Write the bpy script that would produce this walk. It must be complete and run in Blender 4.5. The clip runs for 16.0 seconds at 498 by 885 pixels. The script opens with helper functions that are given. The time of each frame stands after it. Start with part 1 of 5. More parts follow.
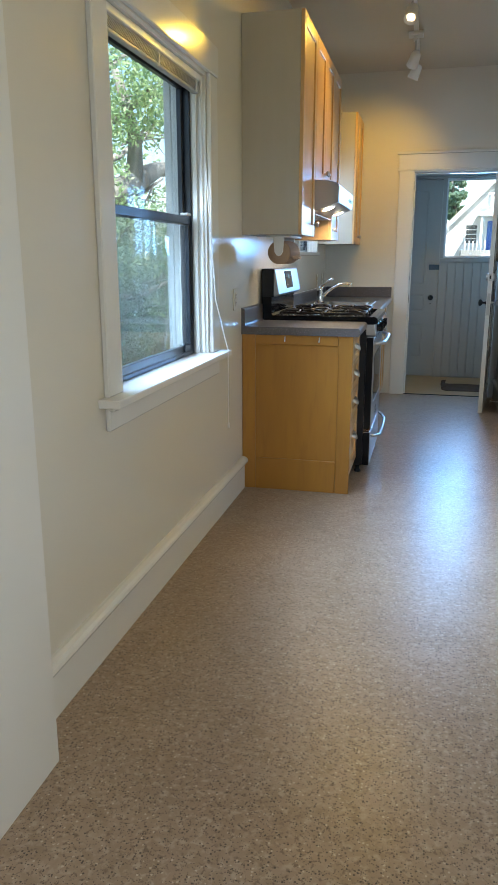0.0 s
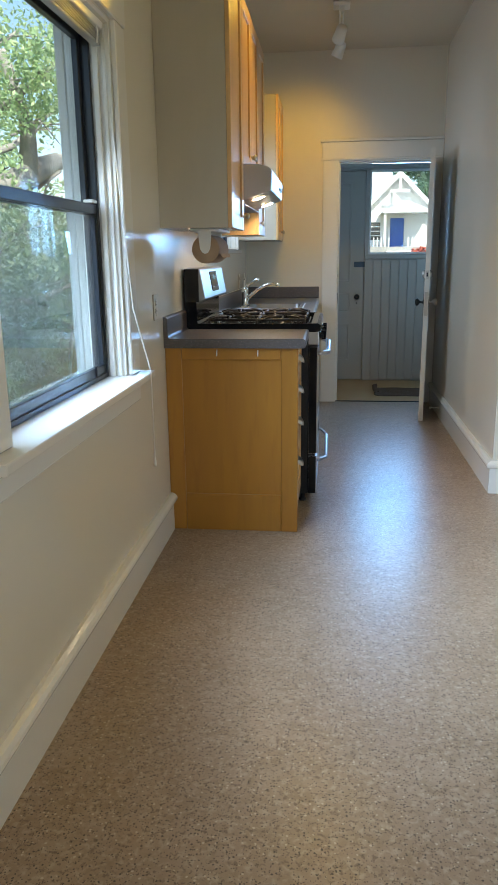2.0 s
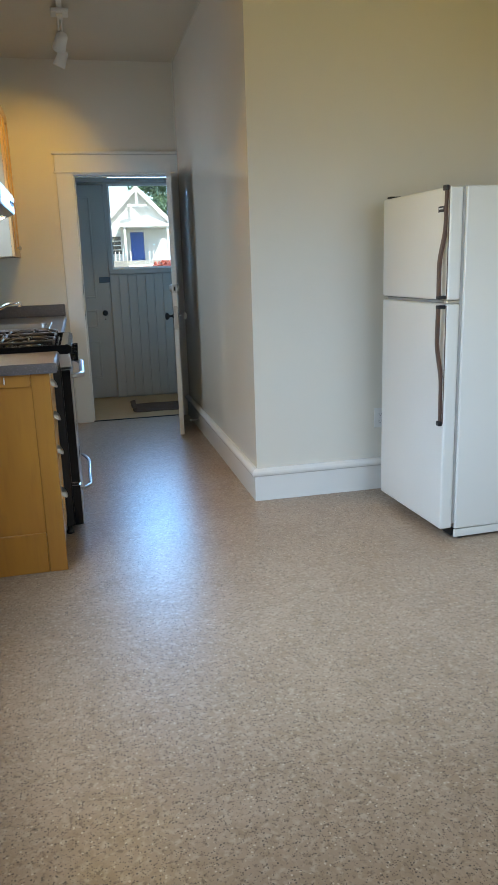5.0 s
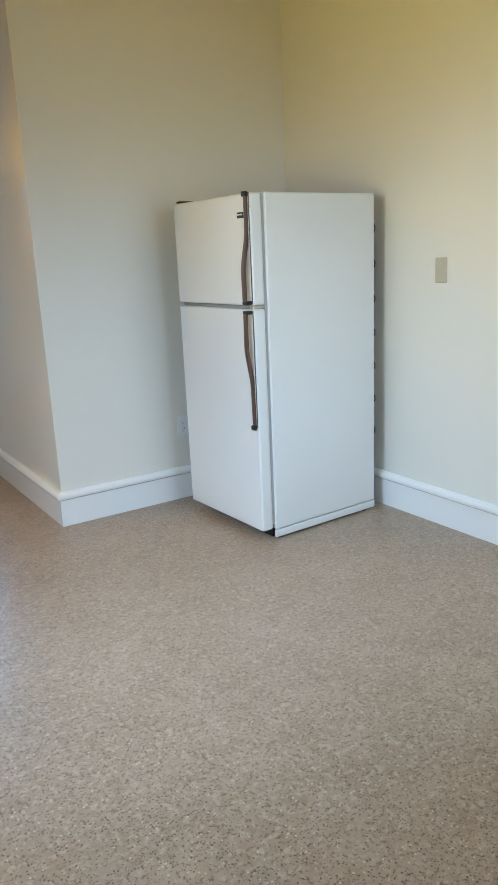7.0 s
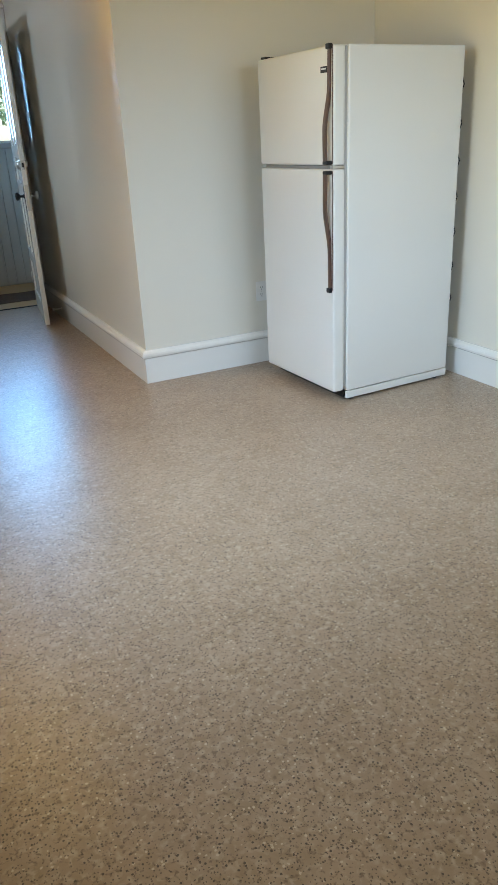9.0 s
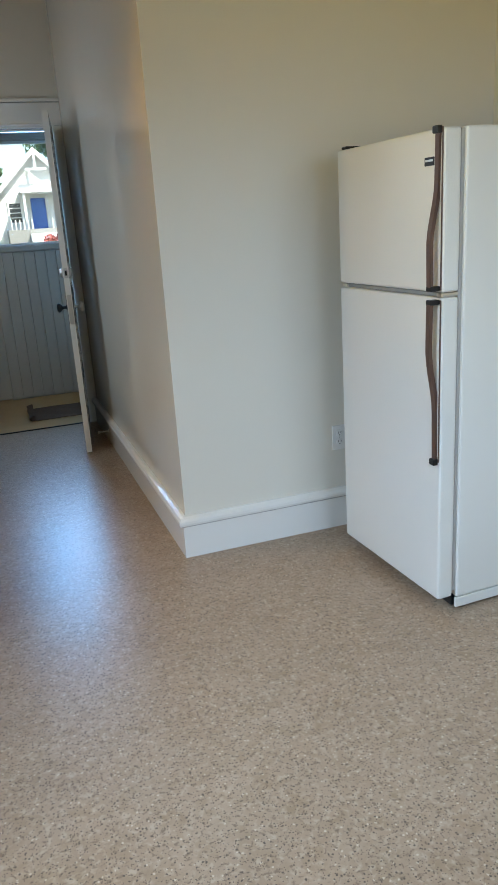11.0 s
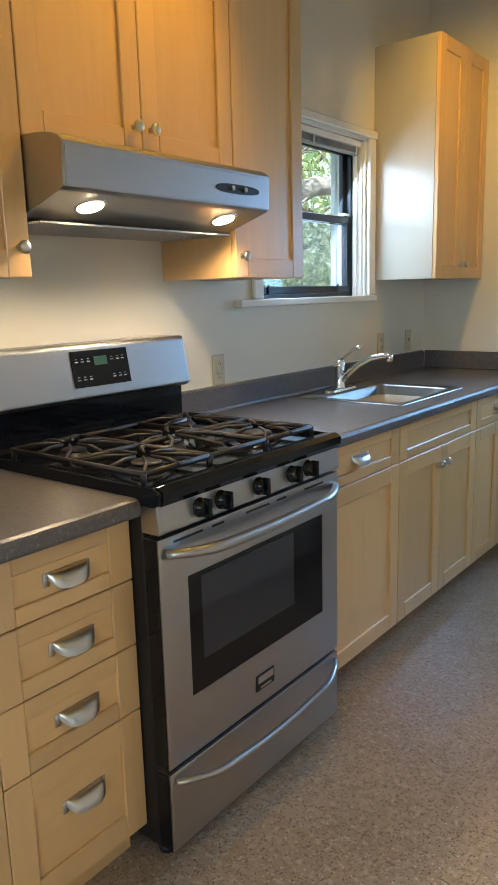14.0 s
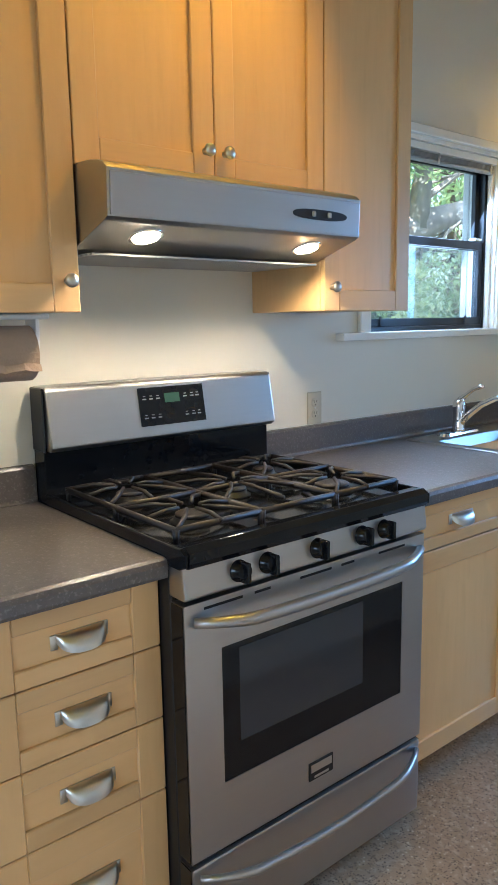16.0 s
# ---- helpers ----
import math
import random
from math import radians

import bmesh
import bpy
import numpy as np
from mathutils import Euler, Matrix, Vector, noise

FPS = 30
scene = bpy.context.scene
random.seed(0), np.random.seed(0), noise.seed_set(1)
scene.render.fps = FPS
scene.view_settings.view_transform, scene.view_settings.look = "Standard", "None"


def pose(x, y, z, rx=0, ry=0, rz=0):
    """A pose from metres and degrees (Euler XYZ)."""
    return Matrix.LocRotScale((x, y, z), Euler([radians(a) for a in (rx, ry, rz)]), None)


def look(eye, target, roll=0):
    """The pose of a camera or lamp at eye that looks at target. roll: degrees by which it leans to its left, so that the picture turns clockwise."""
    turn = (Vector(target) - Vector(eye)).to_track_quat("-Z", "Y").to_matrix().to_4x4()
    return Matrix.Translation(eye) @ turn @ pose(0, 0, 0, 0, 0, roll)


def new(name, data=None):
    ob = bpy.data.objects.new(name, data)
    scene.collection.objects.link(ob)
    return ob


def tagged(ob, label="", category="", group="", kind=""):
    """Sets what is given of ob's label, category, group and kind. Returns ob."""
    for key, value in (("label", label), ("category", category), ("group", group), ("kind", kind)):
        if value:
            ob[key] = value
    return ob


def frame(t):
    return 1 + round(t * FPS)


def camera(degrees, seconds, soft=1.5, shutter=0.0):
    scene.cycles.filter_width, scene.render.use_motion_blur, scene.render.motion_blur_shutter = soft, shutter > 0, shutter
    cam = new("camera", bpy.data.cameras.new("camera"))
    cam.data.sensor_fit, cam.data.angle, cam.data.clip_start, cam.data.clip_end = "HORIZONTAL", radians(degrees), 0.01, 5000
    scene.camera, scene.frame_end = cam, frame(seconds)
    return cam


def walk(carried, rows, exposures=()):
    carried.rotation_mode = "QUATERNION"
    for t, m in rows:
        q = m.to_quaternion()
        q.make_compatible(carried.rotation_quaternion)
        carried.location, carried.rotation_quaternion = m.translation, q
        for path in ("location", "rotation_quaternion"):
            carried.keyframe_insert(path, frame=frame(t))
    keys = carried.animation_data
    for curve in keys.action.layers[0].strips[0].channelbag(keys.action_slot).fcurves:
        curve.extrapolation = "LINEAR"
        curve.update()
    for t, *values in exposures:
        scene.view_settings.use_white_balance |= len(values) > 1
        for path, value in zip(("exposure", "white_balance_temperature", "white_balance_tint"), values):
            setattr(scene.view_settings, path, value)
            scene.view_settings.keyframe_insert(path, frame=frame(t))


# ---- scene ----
cam = camera(38.0, 16.0, 1.3)
EXPOSURES = [(0, 1.30, 6020, 10), (0.5, 1.24, 6050, 10), (1.0, 1.18, 6200, 10), (3.5, 1.12, 6450, 10), (6.0, 1.04, 6200, 10), (7.0, 1.22, 6180, 10), (8.0, 1.36, 6700, 10), (9.0, 1.20, 6650, 10), (11.5, 1.02, 6350, 10), (12.5, 1.13, 7000, 10), (13.0, 1.22, 6950, 10), (13.5, 1.36, 7350, 10), (14.0, 1.46, 6550, 10), (15.0, 1.68, 5700, 10), (16, 1.70, 5650, 10)]
HOOD_W, HOODCOL = 4.5, (1.0, 0.78, 0.50)
TRACK_W, TRACKCOL = 17.0, (1.0, 0.57, 0.05)
WIN_W, WIN2_W, PORCH_W = 13.0, 7.0, 8.5
SOUTH_W, GARDEN_W, GARDENCOL = 5.6, 5.2, (1.0, 0.79, 0.17)
DAYCOL, DOORCOL = (0.53, 0.73, 1.0), (0.24, 0.53, 1.0)
HALL_W, HALLCOL = 10.0, (0.92, 0.97, 1.0)
FRX, FRY, FRA = 2.3425, 3.308, 1.94
PATH = [
    (0, (0.999, -0.435, 1.302), (0.54, 1.449, 0.808), 0.0),
    (0.5, (0.949, -0.13, 1.326), (0.538, 1.77, 0.857), -0.5),
    (1, (0.824, 0.083, 1.329), (0.509, 2.005, 0.878), -0.7),
    (1.5, (0.787, 0.192, 1.318), (0.514, 2.116, 0.847), -0.7),
    (2, (0.771, 0.203, 1.299), (0.548, 2.127, 0.801), -0.7),
    (2.5, (0.767, 0.191, 1.291), (0.61, 2.115, 0.769), -0.5),
    (3, (0.769, 0.196, 1.294), (0.717, 2.124, 0.765), -0.4),
    (3.5, (0.779, 0.202, 1.293), (0.853, 2.131, 0.772), -0.3),
    (3.7, (0.78, 0.209, 1.294), (0.906, 2.137, 0.776), -0.5),
    (5.8, (0.718, 0.518, 1.337), (1.412, 2.341, 0.896), -2.2),
    (6, (0.682, 0.56, 1.348), (1.461, 2.35, 0.911), -2.2),
    (6.5, (0.595, 0.596, 1.368), (1.532, 2.304, 0.915), -2.6),
    (7, (0.541, 0.608, 1.346), (1.591, 2.235, 0.845), -2.6),
    (7.5, (0.506, 0.609, 1.316), (1.595, 2.175, 0.713), -2.3),
    (8, (0.507, 0.532, 1.277), (1.532, 2.095, 0.565), -2.1),
    (8.5, (0.485, 0.425, 1.256), (1.386, 2.034, 0.481), -2.4),
    (9, (0.455, 0.401, 1.274), (1.253, 2.059, 0.491), -2.9),
    (9.2, (0.454, 0.44, 1.277), (1.226, 2.117, 0.508), -3.2),
    (11.5, (1.258, 1.614, 1.388), (1.717, 3.485, 0.851), -3.1),
    (12, (1.474, 1.842, 1.387), (1.67, 3.767, 0.882), -2.4),
    (12.5, (1.639, 2.179, 1.33), (1.502, 4.117, 0.858), -2.7),
    (13, (1.755, 2.444, 1.344), (1.206, 4.313, 0.891), -2.5),
    (13.5, (1.851, 2.669, 1.371), (0.915, 4.381, 0.934), -2.2),
    (14, (1.8, 2.88, 1.372), (0.584, 4.417, 0.971), -1.5),
    (14.5, (1.763, 3.023, 1.394), (0.325, 4.369, 1.043), -1.1),
    (15, (1.804, 3.13, 1.399), (0.266, 4.366, 1.07), -0.7),
    (15.5, (1.834, 3.182, 1.4), (0.267, 4.383, 1.079), -0.7),
    (16, (1.829, 3.195, 1.395), (0.296, 4.438, 1.068), -1.0),
]

walk(cam, [(t, look(eye, target, roll)) for t, eye, target, roll in PATH], EXPOSURES)

# ---- light ----
SUN_DIR = Vector((0.42, -0.55, 0.80)).normalized()
world = bpy.data.worlds.new("world")
scene.world = world
world.use_nodes = True
_wn = world.node_tree.nodes
_sky = _wn.new("ShaderNodeTexSky")
_sky.sky_type, _sky.sun_disc = "NISHITA", False
_sky.sun_elevation = math.asin(SUN_DIR.z)
_sky.sun_rotation = math.atan2(SUN_DIR.x, SUN_DIR.y)
_wn["Background"].inputs["Strength"].default_value = 0.15
world.node_tree.links.new(_sky.outputs[0], _wn["Background"].inputs[0])


def lamp(name, kind, energy, color, at, target=None, **more):
    data = bpy.data.lights.new(name, kind)
    data.energy, data.color = energy, color
    for key, value in more.items():
        if key == "size":
            data.size = value
        elif key == "size_y":
            data.shape, data.size_y = "RECTANGLE", value
        elif key == "radius":
            data.shadow_soft_size = value
        elif key == "cone":
            data.spot_size, data.spot_blend = radians(value), (0.6 if value > 120 else 1.0)
        elif key == "angle":
            data.angle = radians(value)
    ob = new(name, data)
    ob.matrix_world = look(at, target) if target else pose(*at)
    return ob


lamp("sun", "SUN", 5.0, (1.0, 0.95, 0.86), SUN_DIR * 30, (0, 0, 0), angle=0.5)
for _name, _w, _size, _at, _to, _col, _spread in (
        ("window_daylight", WIN_W, (0.80, 1.0), (-0.150, 2.335, 1.50), (1.0, 2.6, 0.60), DAYCOL, 100),
        ("window_daylight", WIN2_W, (0.78, 0.62), (-0.140, 5.69, 1.72), (1.0, 5.75, 1.05), DAYCOL, 165),
        # Unseen lamp added inside window_1, standing in for yellow light off the foliage.
        ("garden_bounce_fill", GARDEN_W, (0.98, 0.70), (0.100, 2.335, 1.25), (1.0, 2.335, 1.79), GARDENCOL, 100),
        ("window_daylight", SOUTH_W, (1.0, 1.15), (2.36, 1.02, 1.50), (2.30, 2.6, 0.60), DAYCOL, 100),
        # Fill lamp behind the camera's start, set in the added hall window.
        ("hall_fill", HALL_W, (0.98, 1.1), (1.500, -0.87, 1.50), (0.70, -0.60, 0.90), HALLCOL, 175),
        ("window_daylight", PORCH_W, (0.80, 0.78), (1.55, 8.06, 1.715), (1.50, 7.0, 1.35), DOORCOL, 100)):
    _l = lamp(_name, "AREA", _w, _col, _at, _to, size=_size[0], size_y=_size[1])
    _l.data.spread = radians(_spread)


# ---- materials ----
def srgb(r, g, b):
    return tuple((c / 12.92 if c <= 0.04045 else ((c + 0.055) / 1.055) ** 2.4) for c in (r, g, b)) + (1.0,)


def material(name, color, rough=0.5, metal=0.0, dark=None, scale=8.0, stretch=(1, 1, 1), amount=0.5, bump=0.0,
             bump_scale=60.0, rough_var=0.0, coat=0.0, fine=None, fine_scale=120.0, vary=0.0, spec=0.5):
    """A surface with broad and fine variation, relief and uneven gloss."""
    m = bpy.data.materials.new(name)
    m.use_nodes = True
    n, l = m.node_tree.nodes, m.node_tree.links
    b = n["Principled BSDF"]
    b.inputs["Base Color"].default_value = (*color[:3], 1)
    b.inputs["Roughness"].default_value = rough
    b.inputs["Metallic"].default_value = metal
    b.inputs["Coat Weight"].default_value = coat
    b.inputs["Coat Roughness"].default_value = 0.12
    b.inputs["Specular IOR Level"].default_value = spec
    tc, mp = n.new("ShaderNodeTexCoord"), n.new("ShaderNodeMapping")
    l.new(tc.outputs["Object"], mp.inputs["Vector"])
    mp.inputs["Scale"].default_value = stretch
    info = n.new("ShaderNodeObjectInfo")
    if vary:
        off = n.new("ShaderNodeVectorMath")
        off.operation = "SCALE"
        off.inputs[0].default_value = (7.0, 11.0, 5.0)
        l.new(info.outputs["Random"], off.inputs["Scale"])
        l.new(off.outputs[0], mp.inputs["Location"])
    if dark is not None:
        t = n.new("ShaderNodeTexNoise")
        t.inputs["Scale"].default_value, t.inputs["Detail"].default_value = scale, (1.0 if scale < 2.5 else 5)
        l.new(mp.outputs[0], t.inputs["Vector"])
        r = n.new("ShaderNodeMapRange")
        r.inputs["From Min"].default_value, r.inputs["From Max"].default_value = 0.2, 0.8
        r.inputs["To Max"].default_value = amount
        l.new(t.outputs["Fac"], r.inputs["Value"])
        mix = n.new("ShaderNodeMix")
        mix.data_type = "RGBA"
        mix.inputs[6].default_value = (*color[:3], 1)
        mix.inputs[7].default_value = (*dark[:3], 1)
        l.new(r.outputs[0], mix.inputs[0])
        out = mix.outputs[2]
        if fine is not None:
            t2 = n.new("ShaderNodeTexNoise")
            t2.inputs["Scale"].default_value, t2.inputs["Detail"].default_value = fine_scale, 3
            l.new(mp.outputs[0], t2.inputs["Vector"])
            r2 = n.new("ShaderNodeMapRange")
            r2.inputs["From Min"].default_value, r2.inputs["From Max"].default_value = 0.55, 0.75
            r2.inputs["To Max"].default_value = 0.6
            l.new(t2.outputs["Fac"], r2.inputs["Value"])
            m2 = n.new("ShaderNodeMix")
            m2.data_type = "RGBA"
            l.new(out, m2.inputs[6])
            m2.inputs[7].default_value = (*fine[:3], 1)
            l.new(r2.outputs[0], m2.inputs[0])
            out = m2.outputs[2]
        if vary:
            hsv = n.new("ShaderNodeHueSaturation")
            r3 = n.new("ShaderNodeMapRange")
            r3.inputs["To Min"].default_value, r3.inputs["To Max"].default_value = 1 - vary, 1 + vary
            l.new(info.outputs["Random"], r3.inputs["Value"])
            l.new(r3.outputs[0], hsv.inputs["Value"])
            l.new(out, hsv.inputs["Color"])
            out = hsv.outputs[0]
        l.new(out, b.inputs["Base Color"])
    if bump:
        t3, bp = n.new("ShaderNodeTexNoise"), n.new("ShaderNodeBump")
        t3.inputs["Scale"].default_value, t3.inputs["Detail"].default_value = bump_scale, 4
        l.new(mp.outputs[0], t3.inputs["Vector"])
        bp.inputs["Strength"].default_value, bp.inputs["Distance"].default_value = bump, 0.004
        l.new(t3.outputs["Fac"], bp.inputs["Height"])
        l.new(bp.outputs[0], b.inputs["Normal"])
    if rough_var:
        t4, r4 = n.new("ShaderNodeTexNoise"), n.new("ShaderNodeMapRange")
        t4.inputs["Scale"].default_value = scale * 2
        l.new(mp.outputs[0], t4.inputs["Vector"])
        r4.inputs["To Min"].default_value, r4.inputs["To Max"].default_value = rough - rough_var, rough + rough_var
        l.new(t4.outputs["Fac"], r4.inputs["Value"])
        l.new(r4.outputs[0], b.inputs["Roughness"])
    return m


def glow(name, color, strength):
    m = bpy.data.materials.new(name)
    m.use_nodes = True
    b = m.node_tree.nodes["Principled BSDF"]
    b.inputs["Base Color"].default_value = (*[0.1 * v for v in color], 1)
    b.inputs["Emission Color"].default_value = (*color, 1)
    b.inputs["Emission Strength"].default_value = strength
    b.inputs["Specular IOR Level"].default_value = 0.15
    return m


def glass_material(name, tint=(0.93, 0.97, 0.96), rough=0.0):
    m = bpy.data.materials.new(name)
    m.use_nodes = True
    n, l = m.node_tree.nodes, m.node_tree.links
    n.remove(n["Principled BSDF"])
    tr, gl, mx, fr = n.new("ShaderNodeBsdfTransparent"), n.new("ShaderNodeBsdfGlossy"), n.new("ShaderNodeMixShader"), n.new("ShaderNodeMapRange")
    lw, pw = n.new("ShaderNodeLayerWeight"), n.new("ShaderNodeMath")
    lw.inputs["Blend"].default_value, pw.operation = 0.5, "POWER"
    pw.inputs[1].default_value = 5.0
    l.new(lw.outputs["Facing"], pw.inputs[0])
    l.new(pw.outputs[0], fr.inputs["Value"])
    fr.inputs["To Min"].default_value, fr.inputs["To Max"].default_value = 0.03, 0.9
    tr.inputs["Color"].default_value = (*tint, 1)
    gl.inputs["Roughness"].default_value = rough
    l.new(fr.outputs[0], mx.inputs[0])
    l.new(tr.outputs[0], mx.inputs[1])
    l.new(gl.outputs[0], mx.inputs[2])
    l.new(mx.outputs[0], n["Material Output"].inputs["Surface"])
    return m


def screen_material():
    m = bpy.data.materials.new("insect_screen_mesh")
    m.use_nodes = True
    n, l = m.node_tree.nodes, m.node_tree.links
    tr, mx = n.new("ShaderNodeBsdfTransparent"), n.new("ShaderNodeMixShader")
    b = n["Principled BSDF"]
    b.inputs["Base Color"].default_value, b.inputs["Roughness"].default_value = (0.34, 0.37, 0.37, 1), 0.6
    mx.inputs[0].default_value = 0.30
    l.new(tr.outputs[0], mx.inputs[1])
    l.new(b.outputs[0], mx.inputs[2])
    l.new(mx.outputs[0], n["Material Output"].inputs["Surface"])
    return m


def floor_material():
    m = bpy.data.materials.new("marbled_linoleum")
    m.use_nodes = True
    n, l = m.node_tree.nodes, m.node_tree.links
    b = n["Principled BSDF"]
    tc = n.new("ShaderNodeTexCoord")

    def noise_mask(scale, lo, hi, detail=2, dist=0.0):
        t, r = n.new("ShaderNodeTexNoise"), n.new("ShaderNodeMapRange")
        t.inputs["Scale"].default_value, t.inputs["Detail"].default_value = scale, detail
        t.inputs["Distortion"].default_value = dist
        l.new(tc.outputs["Object"], t.inputs["Vector"])
        r.inputs["From Min"].default_value, r.inputs["From Max"].default_value = lo, hi
        l.new(t.outputs["Fac"], r.inputs["Value"])
        return r.outputs[0]

    def chips(scale, size, rare, shift):
        """Crisp small chips: those cells whose own random value passes the threshold, with ragged edges."""
        mp, v, w = n.new("ShaderNodeMapping"), n.new("ShaderNodeTexVoronoi"), n.new("ShaderNodeTexNoise")
        add = n.new("ShaderNodeVectorMath")
        add.operation = "MULTIPLY_ADD"
        mp.inputs["Location"].default_value = shift
        w.inputs["Scale"].default_value = scale * 2.2
        v.inputs["Scale"].default_value = scale
        add.inputs[1].default_value = (0.5 / scale,) * 3
        l.new(tc.outputs["Object"], mp.inputs["Vector"])
        l.new(mp.outputs[0], w.inputs["Vector"])
        l.new(w.outputs["Color"], add.inputs[0])
        l.new(mp.outputs[0], add.inputs[2])
        l.new(add.outputs[0], v.inputs["Vector"])
        near, pick, sep, both = n.new("ShaderNodeMapRange"), n.new("ShaderNodeMath"), n.new("ShaderNodeSeparateColor"), n.new("ShaderNodeMath")
        near.inputs["From Min"].default_value, near.inputs["From Max"].default_value = size + 0.05, size - 0.05
        l.new(v.outputs["Distance"], near.inputs["Value"])
        l.new(v.outputs["Color"], sep.inputs[0])
        pick.operation, both.operation = "GREATER_THAN", "MULTIPLY"
        pick.inputs[1].default_value = rare
        l.new(sep.outputs[0], pick.inputs[0])
        l.new(near.outputs[0], both.inputs[0])
        l.new(pick.outputs[0], both.inputs[1])
        return both.outputs[0]

    def layer(under, colour, mask):
        x = n.new("ShaderNodeMix")
        x.data_type = "RGBA"
        l.new(mask, x.inputs[0])
        if isinstance(under, tuple):
            x.inputs[6].default_value = under
        else:
            l.new(under, x.inputs[6])
        x.inputs[7].default_value = colour
        return x.outputs[2]

    c = layer((0.39, 0.288, 0.202, 1), (0.336, 0.241, 0.164, 1), noise_mask(3, 0.35, 0.65, 6, 0.6))
    c = layer(c, (0.305, 0.217, 0.138, 1), noise_mask(16, 0.48, 0.72, 7, 0.8))
    c = layer(c, (0.445, 0.350, 0.254, 1), noise_mask(55, 0.50, 0.67, 6, 0.5))
    c = layer(c, (0.215, 0.153, 0.104, 1), noise_mask(82, 0.55, 0.67, 5, 0.4))
    c = layer(c, (0.56, 0.47, 0.35, 1), chips(100, 0.30, 0.88, (3.1, 0.7, 0.0)))
    c = layer(c, (0.105, 0.077, 0.055, 1), chips(122, 0.31, 0.74, (0.0, 0.0, 0.0)))
    c = layer(c, (0.14, 0.10, 0.070, 1), chips(190, 0.32, 0.72, (1.3, 2.2, 0.0)))
    l.new(c, b.inputs["Base Color"])
    r = n.new("ShaderNodeMapRange")
    r.inputs["To Min"].default_value, r.inputs["To Max"].default_value = 0.285, 0.35
    l.new(noise_mask(14, 0.3, 0.7, 4), r.inputs["Value"])
    l.new(r.outputs[0], b.inputs["Roughness"])
    b.inputs["Specular IOR Level"].default_value = 0.42
    bp = n.new("ShaderNodeBump")
    bp.inputs["Strength"].default_value, bp.inputs["Distance"].default_value = 0.12, 0.002
    l.new(noise_mask(140, 0.3, 0.7, 3), bp.inputs["Height"])
    l.new(bp.outputs[0], b.inputs["Normal"])
    return m


def leaf_material(name, a, b_):
    m = bpy.data.materials.new(name)
    m.use_nodes = True
    n, l = m.node_tree.nodes, m.node_tree.links
    b = n["Principled BSDF"]
    g = n.new("ShaderNodeNewGeometry")
    x = n.new("ShaderNodeMix")
    x.data_type = "RGBA"
    x.inputs[6].default_value, x.inputs[7].default_value = (*a, 1), (*b_, 1)
    l.new(g.outputs["Random Per Island"], x.inputs[0])
    l.new(x.outputs[2], b.inputs["Base Color"])
    b.inputs["Roughness"].default_value = 0.45
    tl, mx = n.new("ShaderNodeBsdfTranslucent"), n.new("ShaderNodeMixShader")
    l.new(x.outputs[2], tl.inputs["Color"])
    mx.inputs[0].default_value = 0.5
    l.new(b.outputs[0], mx.inputs[1])
    l.new(tl.outputs[0], mx.inputs[2])
    l.new(mx.outputs[0], n["Material Output"].inputs["Surface"])
    return m


WALL = material("cream_semigloss_wall_paint", (0.745, 0.70, 0.595), 0.17, dark=(0.715, 0.665, 0.555), scale=1.1, amount=0.35, bump=0.035, bump_scale=14, rough_var=0.015)
WALLM = material("cream_satin_wall_paint", (0.745, 0.70, 0.595), 0.45, dark=(0.715, 0.665, 0.555), scale=1.1, amount=0.35, bump=0.035, bump_scale=14)
WALLG = material("glossy_cream_wall_paint", (0.72, 0.67, 0.56), 0.08, dark=(0.715, 0.665, 0.555), scale=1.1, amount=0.35, bump=0.10, bump_scale=5)
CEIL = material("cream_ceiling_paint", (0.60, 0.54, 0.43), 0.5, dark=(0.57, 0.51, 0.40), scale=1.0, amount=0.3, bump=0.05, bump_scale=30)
TRIM = material("white_gloss_trim_paint", (0.80, 0.78, 0.72), 0.14, dark=(0.77, 0.75, 0.69), scale=3, amount=0.3, bump=0.04, bump_scale=40, rough_var=0.015)
FLOOR = floor_material()
MAPLE = material("maple_upright_grain", (0.68, 0.425, 0.19), 0.30, dark=(0.60, 0.36, 0.15), scale=5, stretch=(7, 7, 0.9), amount=0.55, bump=0.02, bump_scale=30, fine=(0.60, 0.36, 0.155), fine_scale=7, vary=0.10, coat=0.12)
MAPLE_H = material("maple_level_grain", (0.68, 0.425, 0.19), 0.30, dark=(0.60, 0.36, 0.15), scale=5, stretch=(7, 0.9, 7), amount=0.55, bump=0.02, bump_scale=30, fine=(0.60, 0.36, 0.155), fine_scale=7, vary=0.10, coat=0.12)
MAPLE_X = material("maple_cross_grain", (0.68, 0.425, 0.19), 0.30, dark=(0.60, 0.36, 0.15), scale=5, stretch=(0.9, 7, 7), amount=0.55, bump=0.02, bump_scale=30, fine=(0.60, 0.36, 0.155), fine_scale=7, vary=0.10, coat=0.12)
HONEY = material("honey_maple_end_panel", (0.42, 0.195, 0.026), 0.34, dark=(0.33, 0.135, 0.026), scale=3, stretch=(5, 5, 0.7), amount=0.7, fine=(0.31, 0.125, 0.024), fine_scale=5, coat=0.2, vary=0.14)
VENEER = material("pale_laminate_cabinet_side", (0.50, 0.455, 0.37), 0.24, dark=(0.46, 0.41, 0.32), scale=3, stretch=(5, 5, 0.8), amount=0.6, coat=0.3)
LAMINATE = material("charcoal_speckled_laminate", (0.125, 0.108, 0.103), 0.33, dark=(0.08, 0.07, 0.068), scale=60, amount=0.8, bump=0.06, bump_scale=300, fine=(0.27, 0.25, 0.24), fine_scale=150)
